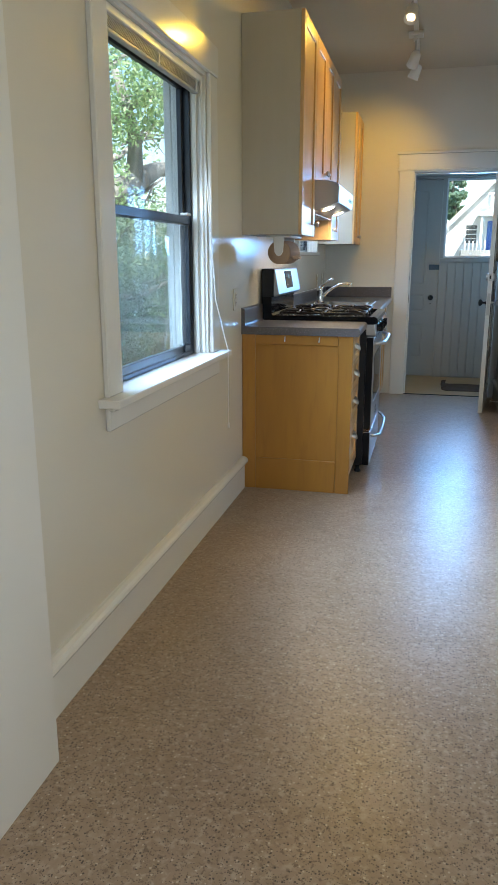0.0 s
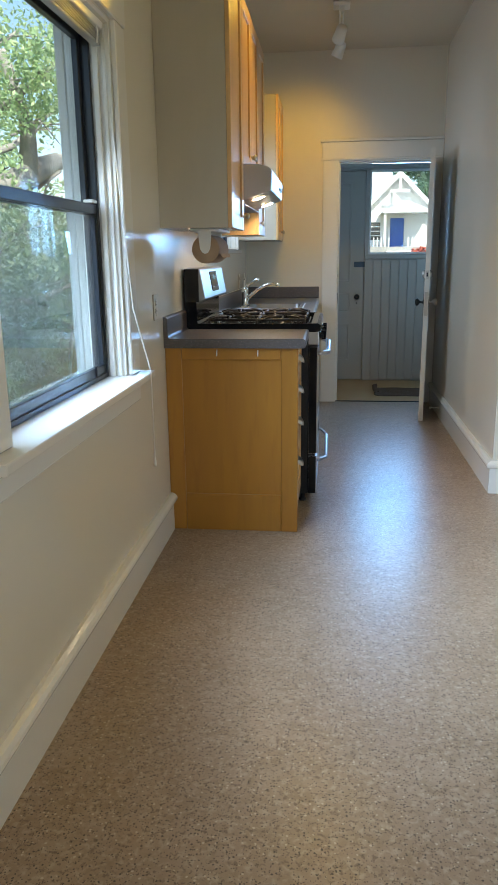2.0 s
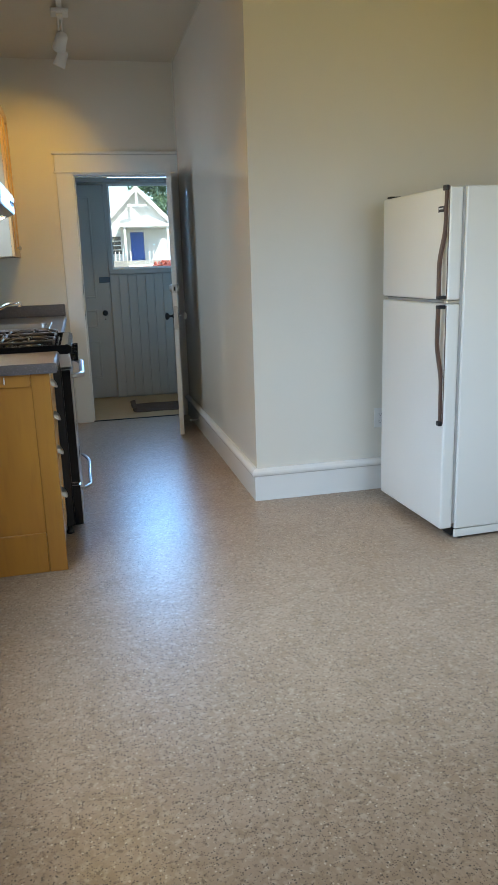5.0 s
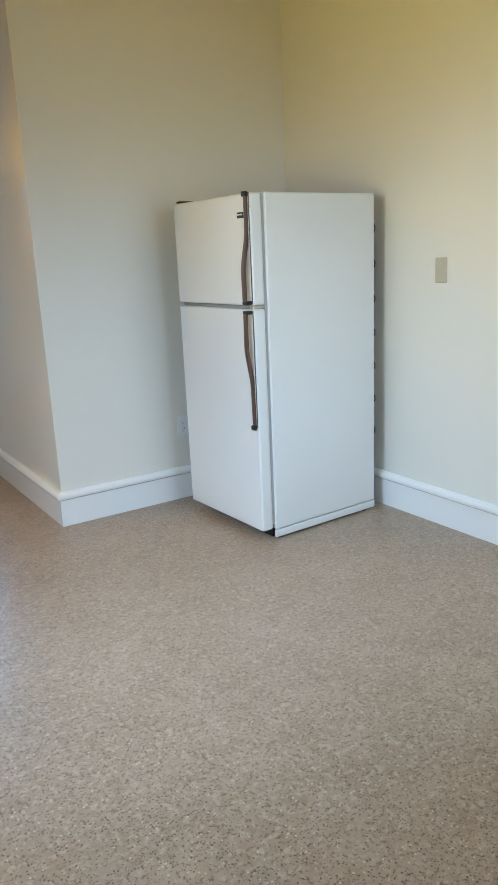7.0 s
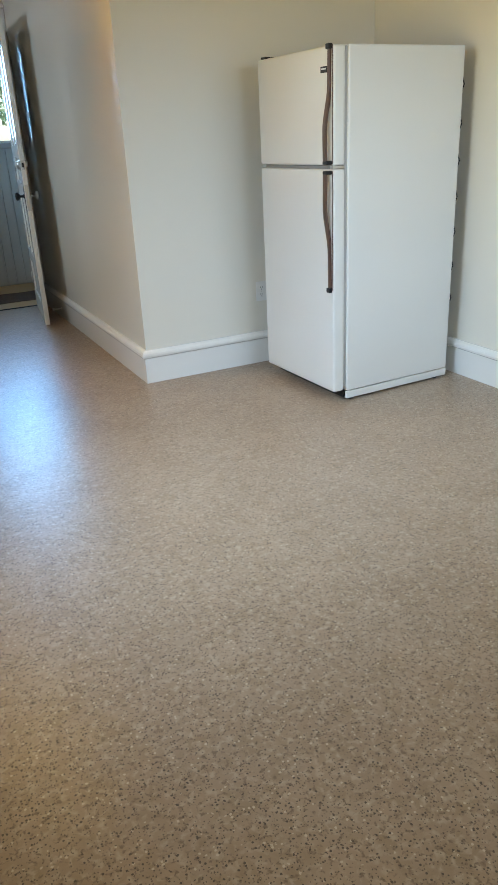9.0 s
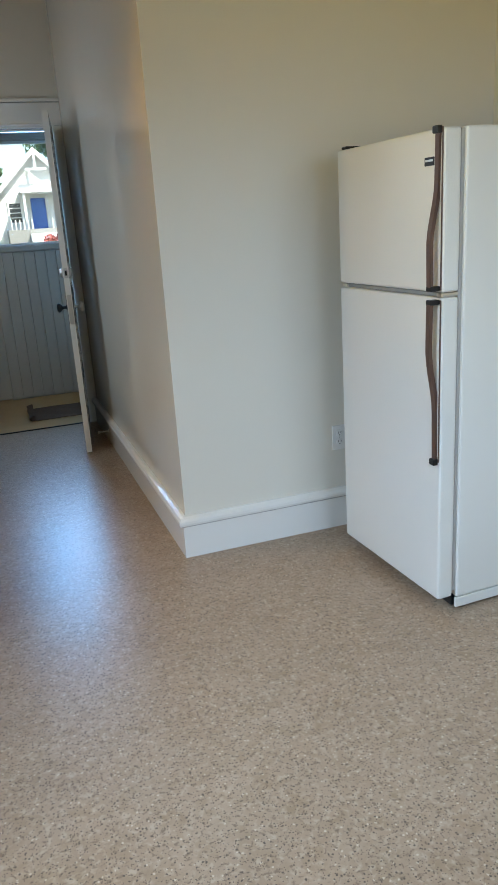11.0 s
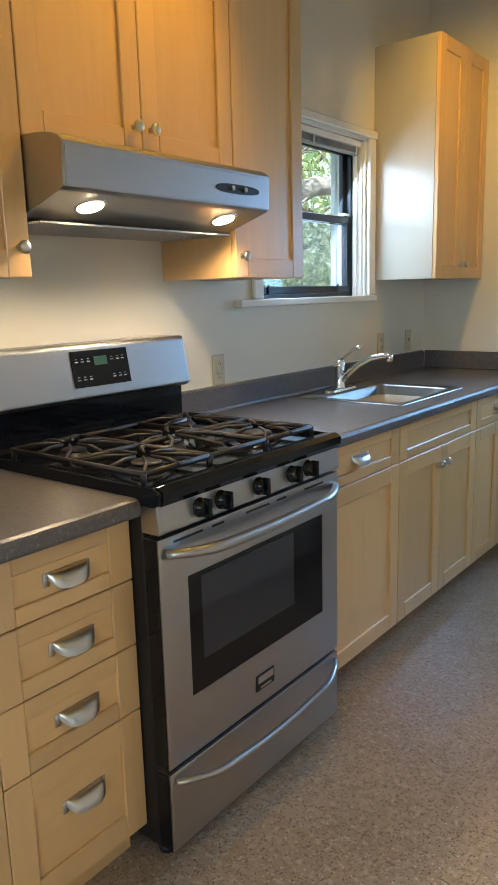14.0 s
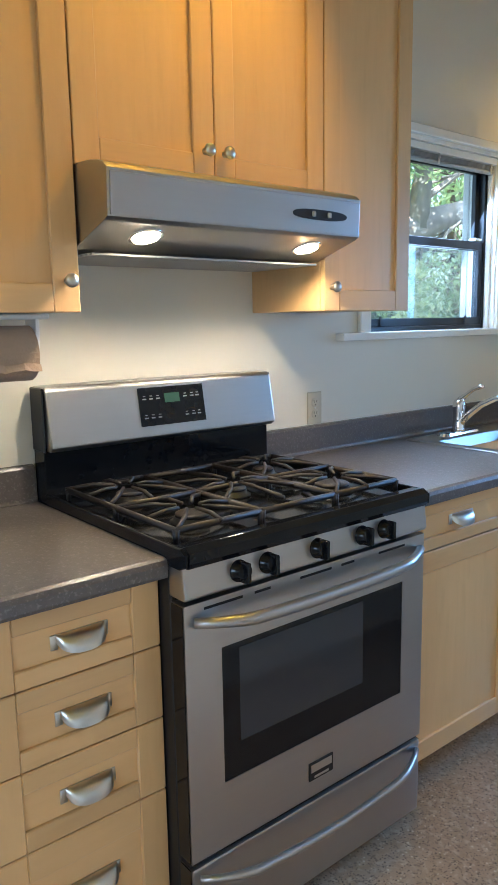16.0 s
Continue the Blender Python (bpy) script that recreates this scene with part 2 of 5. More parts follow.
STEEL = material("brushed_stainless_steel", (0.46, 0.45, 0.44), 0.33, 1.0, dark=(0.41, 0.40, 0.39), scale=5, stretch=(24, 0.4, 24), amount=0.25)
STEEL_P = material("polished_sink_steel", (0.30, 0.295, 0.285), 0.28, 1.0, dark=(0.27, 0.265, 0.255), scale=12, amount=0.4, rough_var=0.01)
CHROME = material("chrome", (0.82, 0.82, 0.82), 0.08, 1.0)
NICKEL = material("brushed_nickel", (0.60, 0.58, 0.54), 0.28, 1.0, dark=(0.5, 0.48, 0.44), scale=20, amount=0.5)
BLACK = material("black_enamel", (0.005, 0.006, 0.008), 0.08, dark=(0.009, 0.009, 0.010), scale=20, amount=0.6, spec=0.24)
BLACKMAT = material("matte_black_plastic", (0.010, 0.010, 0.011), 0.36, dark=(0.018, 0.018, 0.018), scale=30, amount=0.6, spec=0.3)
IRON = material("black_cast_iron", (0.010, 0.008, 0.008), 0.48, dark=(0.028, 0.017, 0.012), scale=25, amount=0.6, bump=0.3, bump_scale=150)
OVENGLASS = material("dark_oven_glass", (0.028, 0.031, 0.036), 0.04)
ALU = material("dark_bronze_window_frame", (0.022, 0.028, 0.038), 0.30, dark=(0.035, 0.04, 0.05), scale=12, amount=0.6, metal=0.3)
FRIDGE = material("white_fridge_enamel", (0.65, 0.64, 0.59), 0.35, dark=(0.72, 0.70, 0.64), scale=2, amount=0.6, bump=0.10, bump_scale=200)
GASKET = material("grey_rubber_gasket", (0.42, 0.41, 0.38), 0.6, dark=(0.3, 0.29, 0.27), scale=20, amount=0.5)
BROWN = material("brown_plastic_handle", (0.10, 0.052, 0.035), 0.35, dark=(0.06, 0.03, 0.02), scale=15, amount=0.6)
PLATE = material("almond_plastic", (0.50, 0.44, 0.32), 0.35, dark=(0.45, 0.39, 0.28), scale=20, amount=0.4)
WHITEP = material("white_plastic", (0.78, 0.77, 0.73), 0.35, dark=(0.7, 0.69, 0.65), scale=20, amount=0.3)
OLDPAINT = material("grey_blue_old_door_paint", (0.44, 0.415, 0.36), 0.40, dark=(0.36, 0.335, 0.29), scale=3, stretch=(1, 1, 0.6), amount=0.7, bump=0.25, bump_scale=25, rough_var=0.08)
SLOTPAINT = material("slate_blue_metal_plate", (0.05, 0.085, 0.12), 0.4, dark=(0.03, 0.05, 0.07), scale=20, amount=0.6)
PORCHFLOOR = material("tan_sheet_vinyl", (0.50, 0.33, 0.14), 0.32, dark=(0.40, 0.25, 0.10), scale=5, amount=0.7, rough_var=0.03)
MAT = material("brown_rubber_backed_mat", (0.13, 0.085, 0.06), 0.95, dark=(0.07, 0.045, 0.03), scale=30, amount=0.7, bump=0.8, bump_scale=200)
PAPER = material("brown_recycled_paper", (0.42, 0.29, 0.19), 0.9, dark=(0.36, 0.24, 0.15), scale=20, amount=0.6, bump=0.4, bump_scale=120)
SLAT = material("grey_blind_slats", (0.42, 0.43, 0.44), 0.4, dark=(0.32, 0.33, 0.35), scale=8, amount=0.5)
EXTWALL = material("pale_exterior_paint", (0.74, 0.74, 0.72), 0.6, dark=(0.64, 0.64, 0.61), scale=4, amount=0.5, bump=0.1)
LIMB = material("pale_grey_bark", (0.36, 0.33, 0.30), 0.9, dark=(0.20, 0.18, 0.16), scale=10, stretch=(1, 1, 0.5), amount=0.9, bump=1.0, bump_scale=25)
BARK = material("grey_brown_bark", (0.20, 0.16, 0.125), 0.9, dark=(0.10, 0.075, 0.055), scale=14, stretch=(1, 1, 0.35), amount=0.9, bump=1.0, bump_scale=30)
LEAF = leaf_material("sunlit_oak_leaves", (0.23, 0.37, 0.18), (0.55, 0.65, 0.34))
LEAF2 = leaf_material("dark_hedge_leaves", (0.09, 0.17, 0.09), (0.27, 0.36, 0.19))
LEAF3 = leaf_material("palm_and_pine_leaves", (0.16, 0.26, 0.16), (0.32, 0.42, 0.26))
GROUND = material("dry_earth_and_grass", (0.14, 0.13, 0.07), 0.95, dark=(0.07, 0.085, 0.03), scale=0.8, amount=0.9, bump=0.8, bump_scale=12, fine=(0.22, 0.19, 0.12), fine_scale=6)
ASPHALT = material("asphalt", (0.055, 0.054, 0.052), 0.85, dark=(0.04, 0.04, 0.04), scale=3, amount=0.7, bump=0.5, bump_scale=90)
CONCRETE = material("concrete", (0.33, 0.32, 0.29), 0.85, dark=(0.25, 0.24, 0.22), scale=3, amount=0.7, bump=0.3, bump_scale=60)
HOUSEWALL = material("white_clapboard_paint", (0.74, 0.74, 0.70), 0.6, dark=(0.66, 0.66, 0.62), scale=2, amount=0.5)
ROOFING = material("pale_grey_shingle", (0.42, 0.40, 0.38), 0.85, dark=(0.32, 0.30, 0.28), scale=6, amount=0.7, bump=0.6, bump_scale=20)
BLUEPAINT = material("bright_blue_door_paint", (0.03, 0.10, 0.42), 0.4, dark=(0.025, 0.08, 0.34), scale=5, amount=0.5)
TERRACOTTA = material("faded_terracotta_tiles", (0.46, 0.25, 0.19), 0.8, dark=(0.34, 0.17, 0.13), scale=6, amount=0.6)
REDPAINT = material("terracotta_red", (0.42, 0.09, 0.05), 0.6, dark=(0.3, 0.06, 0.035), scale=6, amount=0.6)
DARKPANE = material("dark_house_window_glass", (0.05, 0.06, 0.07), 0.08)
GLASS = glass_material("window_glass")
SCREEN = screen_material()
BULB = glow("lit_halogen_lens", (1.0, 0.80, 0.50), 28)
DISPLAY = glow("green_clock_display", (0.10, 0.22, 0.13), 0.12)
INK = material("dark_grey_trim", (0.22, 0.22, 0.21), 0.5)
MESHED = material("dull_aluminium_mesh", (0.42, 0.40, 0.36), 0.55, 0.4, dark=(0.34, 0.32, 0.29), scale=30, amount=0.6)


# ---- mesh helpers ----
def empty(name, at, label, category, group="", parent=None):
    ob = new(name)
    ob.empty_display_size = 0.1
    ob.location = at
    if parent:
        ob.parent = parent
    return tagged(ob, label, category, group)


def base_of(ob):
    at = Vector((0, 0, 0))
    while ob is not None:
        at += ob.location
        ob = ob.parent
    return at


def finish(name, bm, mat, parent=None, label="", at=None, smooth=False, kind=""):
    """Links bm, given in world coordinates, as one mesh under its parent (or alone, with its origin at the point given)."""
    up = base_of(parent) if parent else Vector((0, 0, 0))
    own = Vector(at) if at is not None else up
    bmesh.ops.translate(bm, verts=bm.verts, vec=-own)
    bmesh.ops.recalc_face_normals(bm, faces=bm.faces)
    me = bpy.data.meshes.new(name)
    bm.to_mesh(me)
    bm.free()
    me.materials.append(mat)
    if smooth:
        for p in me.polygons:
            p.use_smooth = True
    ob = new(name, me)
    ob.location = own - up if parent else own
    if parent:
        ob.parent = parent
    return tagged(ob, label, kind=kind)


def add_box(bm, x0, x1, y0, y1, z0, z1, bevel=0.0, seg=1):
    t = bmesh.new()
    bmesh.ops.create_cube(t, size=1.0)
    for v in t.verts:
        v.co = Vector(((x0 + x1) / 2 + v.co.x * (x1 - x0), (y0 + y1) / 2 + v.co.y * (y1 - y0), (z0 + z1) / 2 + v.co.z * (z1 - z0)))
    if bevel:
        bmesh.ops.bevel(t, geom=list(t.edges), offset=min(bevel, 0.45 * min(abs(x1 - x0), abs(y1 - y0), abs(z1 - z0))), segments=seg, affect="EDGES", profile=0.6)
    merge(bm, t)
    return bm


def merge(bm, t, m=None):
    if m is not None:
        bmesh.ops.transform(t, matrix=m, verts=t.verts)
    vs = [bm.verts.new(v.co) for v in t.verts]
    t.verts.index_update()
    for f in t.faces:
        try:
            bm.faces.new([vs[v.index] for v in f.verts])
        except ValueError:
            pass
    t.free()


def box(name, mat, parent, x0, x1, y0, y1, z0, z1, bevel=0.003, label="", seg=1, kind="", at=None):
    return finish(name, add_box(bmesh.new(), x0, x1, y0, y1, z0, z1, bevel, seg), mat, parent, label, at, kind=kind)


def add_lathe(bm, at, axis, rings, seg=24, cap=True):
    """rings: (distance along the axis, radius)."""
    q = Vector(axis).normalized().to_track_quat("Z", "Y").to_matrix()
    at = Vector(at)
    loops = []
    for d, r in rings:
        loops.append([bm.verts.new(at + q @ Vector((r * math.cos(2 * math.pi * k / seg), r * math.sin(2 * math.pi * k / seg), d))) for k in range(seg)])
    for a, b in zip(loops, loops[1:]):
        for k in range(seg):
            bm.faces.new((a[k], a[(k + 1) % seg], b[(k + 1) % seg], b[k]))
    if cap:
        bm.faces.new(loops[0][::-1])
        bm.faces.new(loops[-1])
    return bm


def lathe(name, mat, parent, at, axis, rings, seg=24, label="", kind=""):
    return finish(name, add_lathe(bmesh.new(), at, axis, rings, seg), mat, parent, label, smooth=True, kind=kind)


def add_tube(bm, points, radius, seg=10, flat=1.0):
    """A tube through points; radius may be one number or one for each point."""
    pts = [Vector(p) for p in points]
    rad = radius if isinstance(radius, (list, tuple)) else [radius] * len(pts)
    loops, up = [], None
    for i, p in enumerate(pts):
        d = (pts[min(i + 1, len(pts) - 1)] - pts[max(i - 1, 0)]).normalized()
        if up is None:
            up = Vector((0, 0, 1)) if abs(d.z) < 0.9 else Vector((1, 0, 0))
        side = d.cross(up).normalized()
        up = side.cross(d).normalized()
        loops.append([bm.verts.new(p + side * math.cos(2 * math.pi * k / seg) * rad[i] + up * math.sin(2 * math.pi * k / seg) * rad[i] * flat) for k in range(seg)])
    for a, b in zip(loops, loops[1:]):
        for k in range(seg):
            bm.faces.new((a[k], a[(k + 1) % seg], b[(k + 1) % seg], b[k]))
    bm.faces.new(loops[0][::-1])
    bm.faces.new(loops[-1])
    return bm


def tube(name, mat, parent, points, radius, seg=10, label="", flat=1.0):
    return finish(name, add_tube(bmesh.new(), points, radius, seg, flat), mat, parent, label, smooth=True)


def add_prism(bm, outline, axis, a, b, bevel=0.0):
    """outline in the two axes other than the one given, from a to b along it."""
    def place(u, v, w):
        return {"x": (w, u, v), "y": (u, w, v), "z": (u, v, w)}[axis]
    t = bmesh.new()
    lo = [t.verts.new(place(u, v, a)) for u, v in outline]
    hi = [t.verts.new(place(u, v, b)) for u, v in outline]
    t.faces.new(lo)
    t.faces.new(hi[::-1])
    for k in range(len(lo)):
        t.faces.new((lo[k], hi[k], hi[(k + 1) % len(lo)], lo[(k + 1) % len(lo)]))
    bmesh.ops.recalc_face_normals(t, faces=t.faces)
    if bevel:
        bmesh.ops.bevel(t, geom=list(t.edges), offset=bevel, segments=2, affect="EDGES", profile=0.6)
    merge(bm, t)
    return bm


def sweep(name, mat, path, profile, kind="structure", label=""):
    """A moulding along a path of (x, y) at floor level; profile: (distance to the right of the path, height)."""
    bm = bmesh.new()
    pts = [Vector(p) for p in path]
    rows = []
    for i, p in enumerate(pts):
        ds = [(pts[k + 1] - pts[k]).normalized() for k in (i - 1, i) if 0 <= k < len(pts) - 1]
        ns = [Vector((d.y, -d.x)) for d in ds]
        m = ns[0] if len(ns) == 1 else (ns[0] + ns[1]) / (1 + ns[0].dot(ns[1]))
        rows.append([bm.verts.new((p.x + m.x * u, p.y + m.y * u, z)) for u, z in profile])
    for a, b in zip(rows, rows[1:]):
        for k in range(len(profile)):
            j = (k + 1) % len(profile)
            bm.faces.new((a[k], b[k], b[j], a[j]))
    bm.faces.new(rows[0])
    bm.faces.new(rows[-1][::-1])
    return finish(name, bm, mat, None, label, kind=kind)


def wall(name, mat, axis, at0, at1, lo, hi, z0, z1, holes=()):
    """A wall between at0 and at1 on its thin axis, from lo to hi along the other, with holes (lo, hi, z0, z1)."""
    bm = bmesh.new()
    us = sorted({lo, hi, *[h[0] for h in holes], *[h[1] for h in holes]})
    zs = sorted({z0, z1, *[h[2] for h in holes], *[h[3] for h in holes]})
    solid = {(i, k): not any(h[0] <= (us[i] + us[i + 1]) / 2 <= h[1] and h[2] <= (zs[k] + zs[k + 1]) / 2 <= h[3] for h in holes)
             for i in range(len(us) - 1) for k in range(len(zs) - 1)}
    verts = {}

    def v(w, u, z):
        if (w, u, z) not in verts:
            verts[(w, u, z)] = bm.verts.new((w, u, z) if axis == "x" else (u, w, z))
        return verts[(w, u, z)]
    for (i, k), s in solid.items():
        if not s:
            continue
        u0, u1, a, b = us[i], us[i + 1], zs[k], zs[k + 1]
        for w in (at0, at1):
            bm.faces.new((v(w, u0, a), v(w, u1, a), v(w, u1, b), v(w, u0, b)))
        for di, dk, e in ((-1, 0, ((u0, a), (u0, b))), (1, 0, ((u1, a), (u1, b))), (0, -1, ((u0, a), (u1, a))), (0, 1, ((u0, b), (u1, b)))):
            if not solid.get((i + di, k + dk), False):
                (p, q), (r, s_) = e
                bm.faces.new((v(at0, p, q), v(at0, r, s_), v(at1, r, s_), v(at1, p, q)))
    return finish(name, bm, mat, kind="structure")


def setting(ob, label=""):
    return tagged(ob, label, kind="structure")


# ---- plan ----
YN, CEILZ, XE, XC, YB = 6.786, 2.93, 3.185, 1.668, 4.19
HX0, HX1, HYL, HYR = 0.112, 1.49, 1.062, 1.15
W1 = (1.80, 2.87, 0.862, 2.085)
W2 = (5.255, 6.120, 1.350, 2.085)
DOOR = (0.808, 1.600, 0.0, 2.078)
YO = 7.97

setting(box("floor", FLOOR, None, -0.16, XE + 0.15, -3.2, YN + 0.012, -0.12, 0.0, 0))
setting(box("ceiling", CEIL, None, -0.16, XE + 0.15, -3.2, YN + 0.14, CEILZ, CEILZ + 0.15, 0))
wall("wall_west", WALL, "x", -0.16, 0.0, HYL, YN, 0, CEILZ, [W1, W2])
wall("wall_north", WALLM, "y", YN, YN + 0.14, -0.16, XE + 0.15, 0, CEILZ, [DOOR])
wall("wall_corridor", WALLG, "x", XC, XC + 0.12, YB + 0.003, YN, 0, CEILZ)
wall("wall_back", WALLM, "y", YB, YB + 0.12, XC + 0.001, XE, 0, CEILZ)
wall("wall_east", WALLM, "x", XE, XE + 0.15, HYR - 0.15, YN, 0, CEILZ)
wall("wall_south", WALL, "y", HYR - 0.15, HYR, HX1, XE, 0, CEILZ, [(1.83, 2.89, 0.90, 2.09)])
# The hole takes the unseen window added to brighten the hall.
wall("wall_hall_east", TRIM, "x", HX1, HX1 + 0.15, -3.0, HYR - 0.15, 0, CEILZ, [(-1.40, -0.34, 0.90, 2.09)])
wall("wall_hall_west", TRIM, "x", -0.16, HX0, -3.0, HYL, 0, CEILZ)
wall("wall_hall_south", WALL, "y", -3.2, -3.0, -0.16, XE + 0.15, 0, CEILZ)

BASE = [(0, 0), (0.016, 0), (0.016, 0.142), (0.022, 0.146), (0.032, 0.152), (0.036, 0.162), (0.034, 0.173), (0.026, 0.183), (0.012, 0.189), (0, 0.189)]
sweep("baseboard_east", TRIM, [(XC, YN), (XC, YB), (XE, YB), (XE, HYR)], BASE)
sweep("baseboard_west", TRIM, [(0.0, HYL), (0.0, 3.494)], BASE)


# ---- door casings and porch ----
def casing(name, parts):
    ob = empty(name, (parts[0][1], parts[0][3], 0), "", "")
    tagged(ob, kind="structure")
    for n, *b in parts:
        box(n, TRIM, ob, *b, 0.003)
    return ob


casing("door_trim", [
    ("side_casing", 0.672, 0.806, YN - 0.022, YN, 0, 2.082),
    ("side_casing", 1.602, XC - 0.001, YN - 0.022, YN, 0.19, 2.082),
    ("head_casing", 0.664, XC - 0.001, YN - 0.026, YN, 2.084, 2.222),
    ("cap_moulding", 0.650, XC - 0.001, YN - 0.040, YN, 2.224, 2.246),
    ("bed_moulding", 0.656, XC - 0.001, YN - 0.034, YN - 0.022, 2.078, 2.094),
])
jamb = empty("door_frame", (0.81, YN, 0), "", "")
tagged(jamb, kind="structure")
box("side_jamb", TRIM, jamb, 0.790, 0.812, YN - 0.004, YN + 0.144, 0, 2.066, 0.002)
box("side_jamb", TRIM, jamb, 1.596, 1.618, YN - 0.004, YN + 0.144, 0, 2.066, 0.002)
box("head_jamb", TRIM, jamb, 0.790, 1.618, YN - 0.003, YN + 0.143, 2.066, 2.084, 0.002)
box("door_stop", TRIM, jamb, 0.812, 0.824, YN + 0.05, YN + 0.085, 0, 2.066, 0.002)
box("door_stop", TRIM, jamb, 0.824, 1.596, YN + 0.05, YN + 0.085, 2.054, 2.066, 0.002)
for z in (1.15, 0.93):
    sp = box("strike_plate", BLACKMAT, jamb, 0.8125, 0.815, YN + 0.004, YN + 0.028, z - 0.045, z + 0.045, 0.001, "dark steel strike plate")
box("threshold", BLACKMAT, jamb, 0.81, 1.60, YN + 0.0, YN + 0.020, 0.0005, 0.007, 0.002, "dark metal threshold strip")


def panelled(name, mat, parent, x0, x1, y0, y1, z0, z1, panels, mould=0.012, thick=None):
    """A door slab lying along x, with sunk panels: (x0, x1, z0, z1) each."""
    bm = bmesh.new()
    xs = sorted({x0, x1, *[p[0] for p in panels], *[p[1] for p in panels]})
    zs = sorted({z0, z1, *[p[2] for p in panels], *[p[3] for p in panels]})
    for a, b in zip(xs, xs[1:]):
        for c, d in zip(zs, zs[1:]):
            if not any(p[0] <= (a + b) / 2 <= p[1] and p[2] <= (c + d) / 2 <= p[3] for p in panels):
                add_box(bm, a, b, y0, y1, c, d)
    bmesh.ops.remove_doubles(bm, verts=bm.verts, dist=0.0001)
    slab = finish(name, bm, mat, parent)
    for a, b, c, d in panels:
        box("panel", mat, slab, a - 0.001, b + 0.001, y0 + 0.012, y1 - 0.012, c - 0.001, d + 0.001, 0)
        fr = bmesh.new()
        for ya, yb in ((y0 + 0.003, y0 + 0.012), (y1 - 0.012, y1 - 0.003)):
            add_box(fr, a, a + mould, ya, yb, c, d, 0.003)
            add_box(fr, b - mould, b, ya, yb, c, d, 0.003)
            add_box(fr, a + mould, b - mould, ya, yb, c, c + mould, 0.003)
            add_box(fr, a + mould, b - mould, ya, yb, d - mould, d, 0.003)
        finish("panel_moulding", fr, mat, slab)
    return slab


# The white kitchen door, standing open against the corridor.
door = empty("door_1", (0, 0, 0), "white painted panelled interior door standing open beside the corridor wall", "door")
tagged(door, kind="structure")
LW = 0.79
pan = [(0.11, LW / 2 - 0.045, 1.28, 1.95), (LW / 2 + 0.045, LW - 0.11, 1.28, 1.95), (0.11, LW - 0.11, 1.02, 1.20),
       (0.11, LW / 2 - 0.045, 0.50, 0.92), (LW / 2 + 0.045, LW - 0.11, 0.50, 0.92), (0.11, LW - 0.11, 0.16, 0.42)]
leaf = panelled("door_leaf", TRIM, door, 0, LW, -0.0175, 0.0175, 0.008, 2.055, pan)
for side in (-1, 1):
    y = 0.0175 * side
    box("lock_plate", BLACKMAT, leaf, LW - 0.085, LW - 0.045, min(y, y + 0.003 * side), max(y, y + 0.003 * side), 0.83, 1.01, 0.001, "dark steel lock plate")
    lathe("door_knob", BLACKMAT if side < 0 else NICKEL, leaf, (LW - 0.065, y, 0.94), (0, side, 0),
          [(0, 0.017), (0.006, 0.016), (0.012, 0.009), (0.030, 0.009), (0.036, 0.018), (0.044, 0.027), (0.054, 0.029), (0.062, 0.023), (0.066, 0.010)],
          label="round black door knob" if side < 0 else "round nickel door knob")
    lathe("deadbolt_rose", NICKEL, leaf, (LW - 0.065, y, 1.15), (0, side, 0), [(0, 0.031), (0.008, 0.031), (0.014, 0.024), (0.022, 0.022)], label="nickel deadbolt rose")
box("latch_plate", NICKEL, leaf, LW - 0.0005, LW + 0.002, -0.012, 0.012, 0.84, 1.02, 0.001, "nickel latch plate")
box("bolt_plate", NICKEL, leaf, LW - 0.0005, LW + 0.002, -0.012, 0.012, 1.12, 1.18, 0.001, "nickel bolt plate")
box("bolt", BLACKMAT, leaf, LW + 0.0015, LW + 0.005, -0.006, 0.006, 1.135, 1.165, 0.001)
for z in (0.25, 1.05, 1.8):
    lathe("hinge", NICKEL, door, (-0.004, -0.02, z - 0.045), (0, 0, 1), [(0, 0.006), (0.09, 0.006)], seg=10)
_a = math.atan2(5.985 - (YN - 0.03), 1.487 - 1.583)
door.matrix_basis = pose(1.583, YN - 0.03, 0, 0, 0, math.degrees(_a))

stop = empty("door_stop_rod", (XC, 6.18, 0.07), "short white rigid door stop screwed into the baseboard", "door stop")
lathe("rod", WHITEP, stop, (XC - 0.015, 6.18, 0.075), (-1, 0, 0), [(0, 0.012), (0.004, 0.012), (0.005, 0.005), (0.060, 0.005)], seg=12)
lathe("tip", WHITEP, stop, (XC - 0.075, 6.18, 0.075), (-1, 0, 0), [(0, 0.009), (0.014, 0.009)], seg=12, label="white rubber tip")

# The porch beyond.
setting(box("porch_floor", PORCHFLOOR, None, -0.1, 2.6, YN + 0.0125, YO + 0.1, -0.12, 0.0, 0))
setting(box("porch_ceiling", OLDPAINT, None, -0.1, 2.6, YN + 0.14, YO + 0.1, 2.36, 2.42, 0))
setting(box("porch_wall_west", OLDPAINT, None, -0.1, 0.02, YN + 0.14, YO + 0.1, 0, 2.36, 0))
setting(box("porch_wall_east", OLDPAINT, None, 2.5, 2.6, YN + 0.14, YO + 0.1, 0, 2.36, 0))
PW = (1.128, 1.98, 1.305, 2.125)
wall("porch_wall_north", OLDPAINT, "y", YO, YO + 0.10, 0.02, 2.5, 0, 2.36, [(0.26, 1.09, 0, 2.12), PW])
head = setting(box("porch_beam", OLDPAINT, None, 0.02, 2.5, YO - 0.030, YO - 0.001, 2.135, 2.30, 0.004))

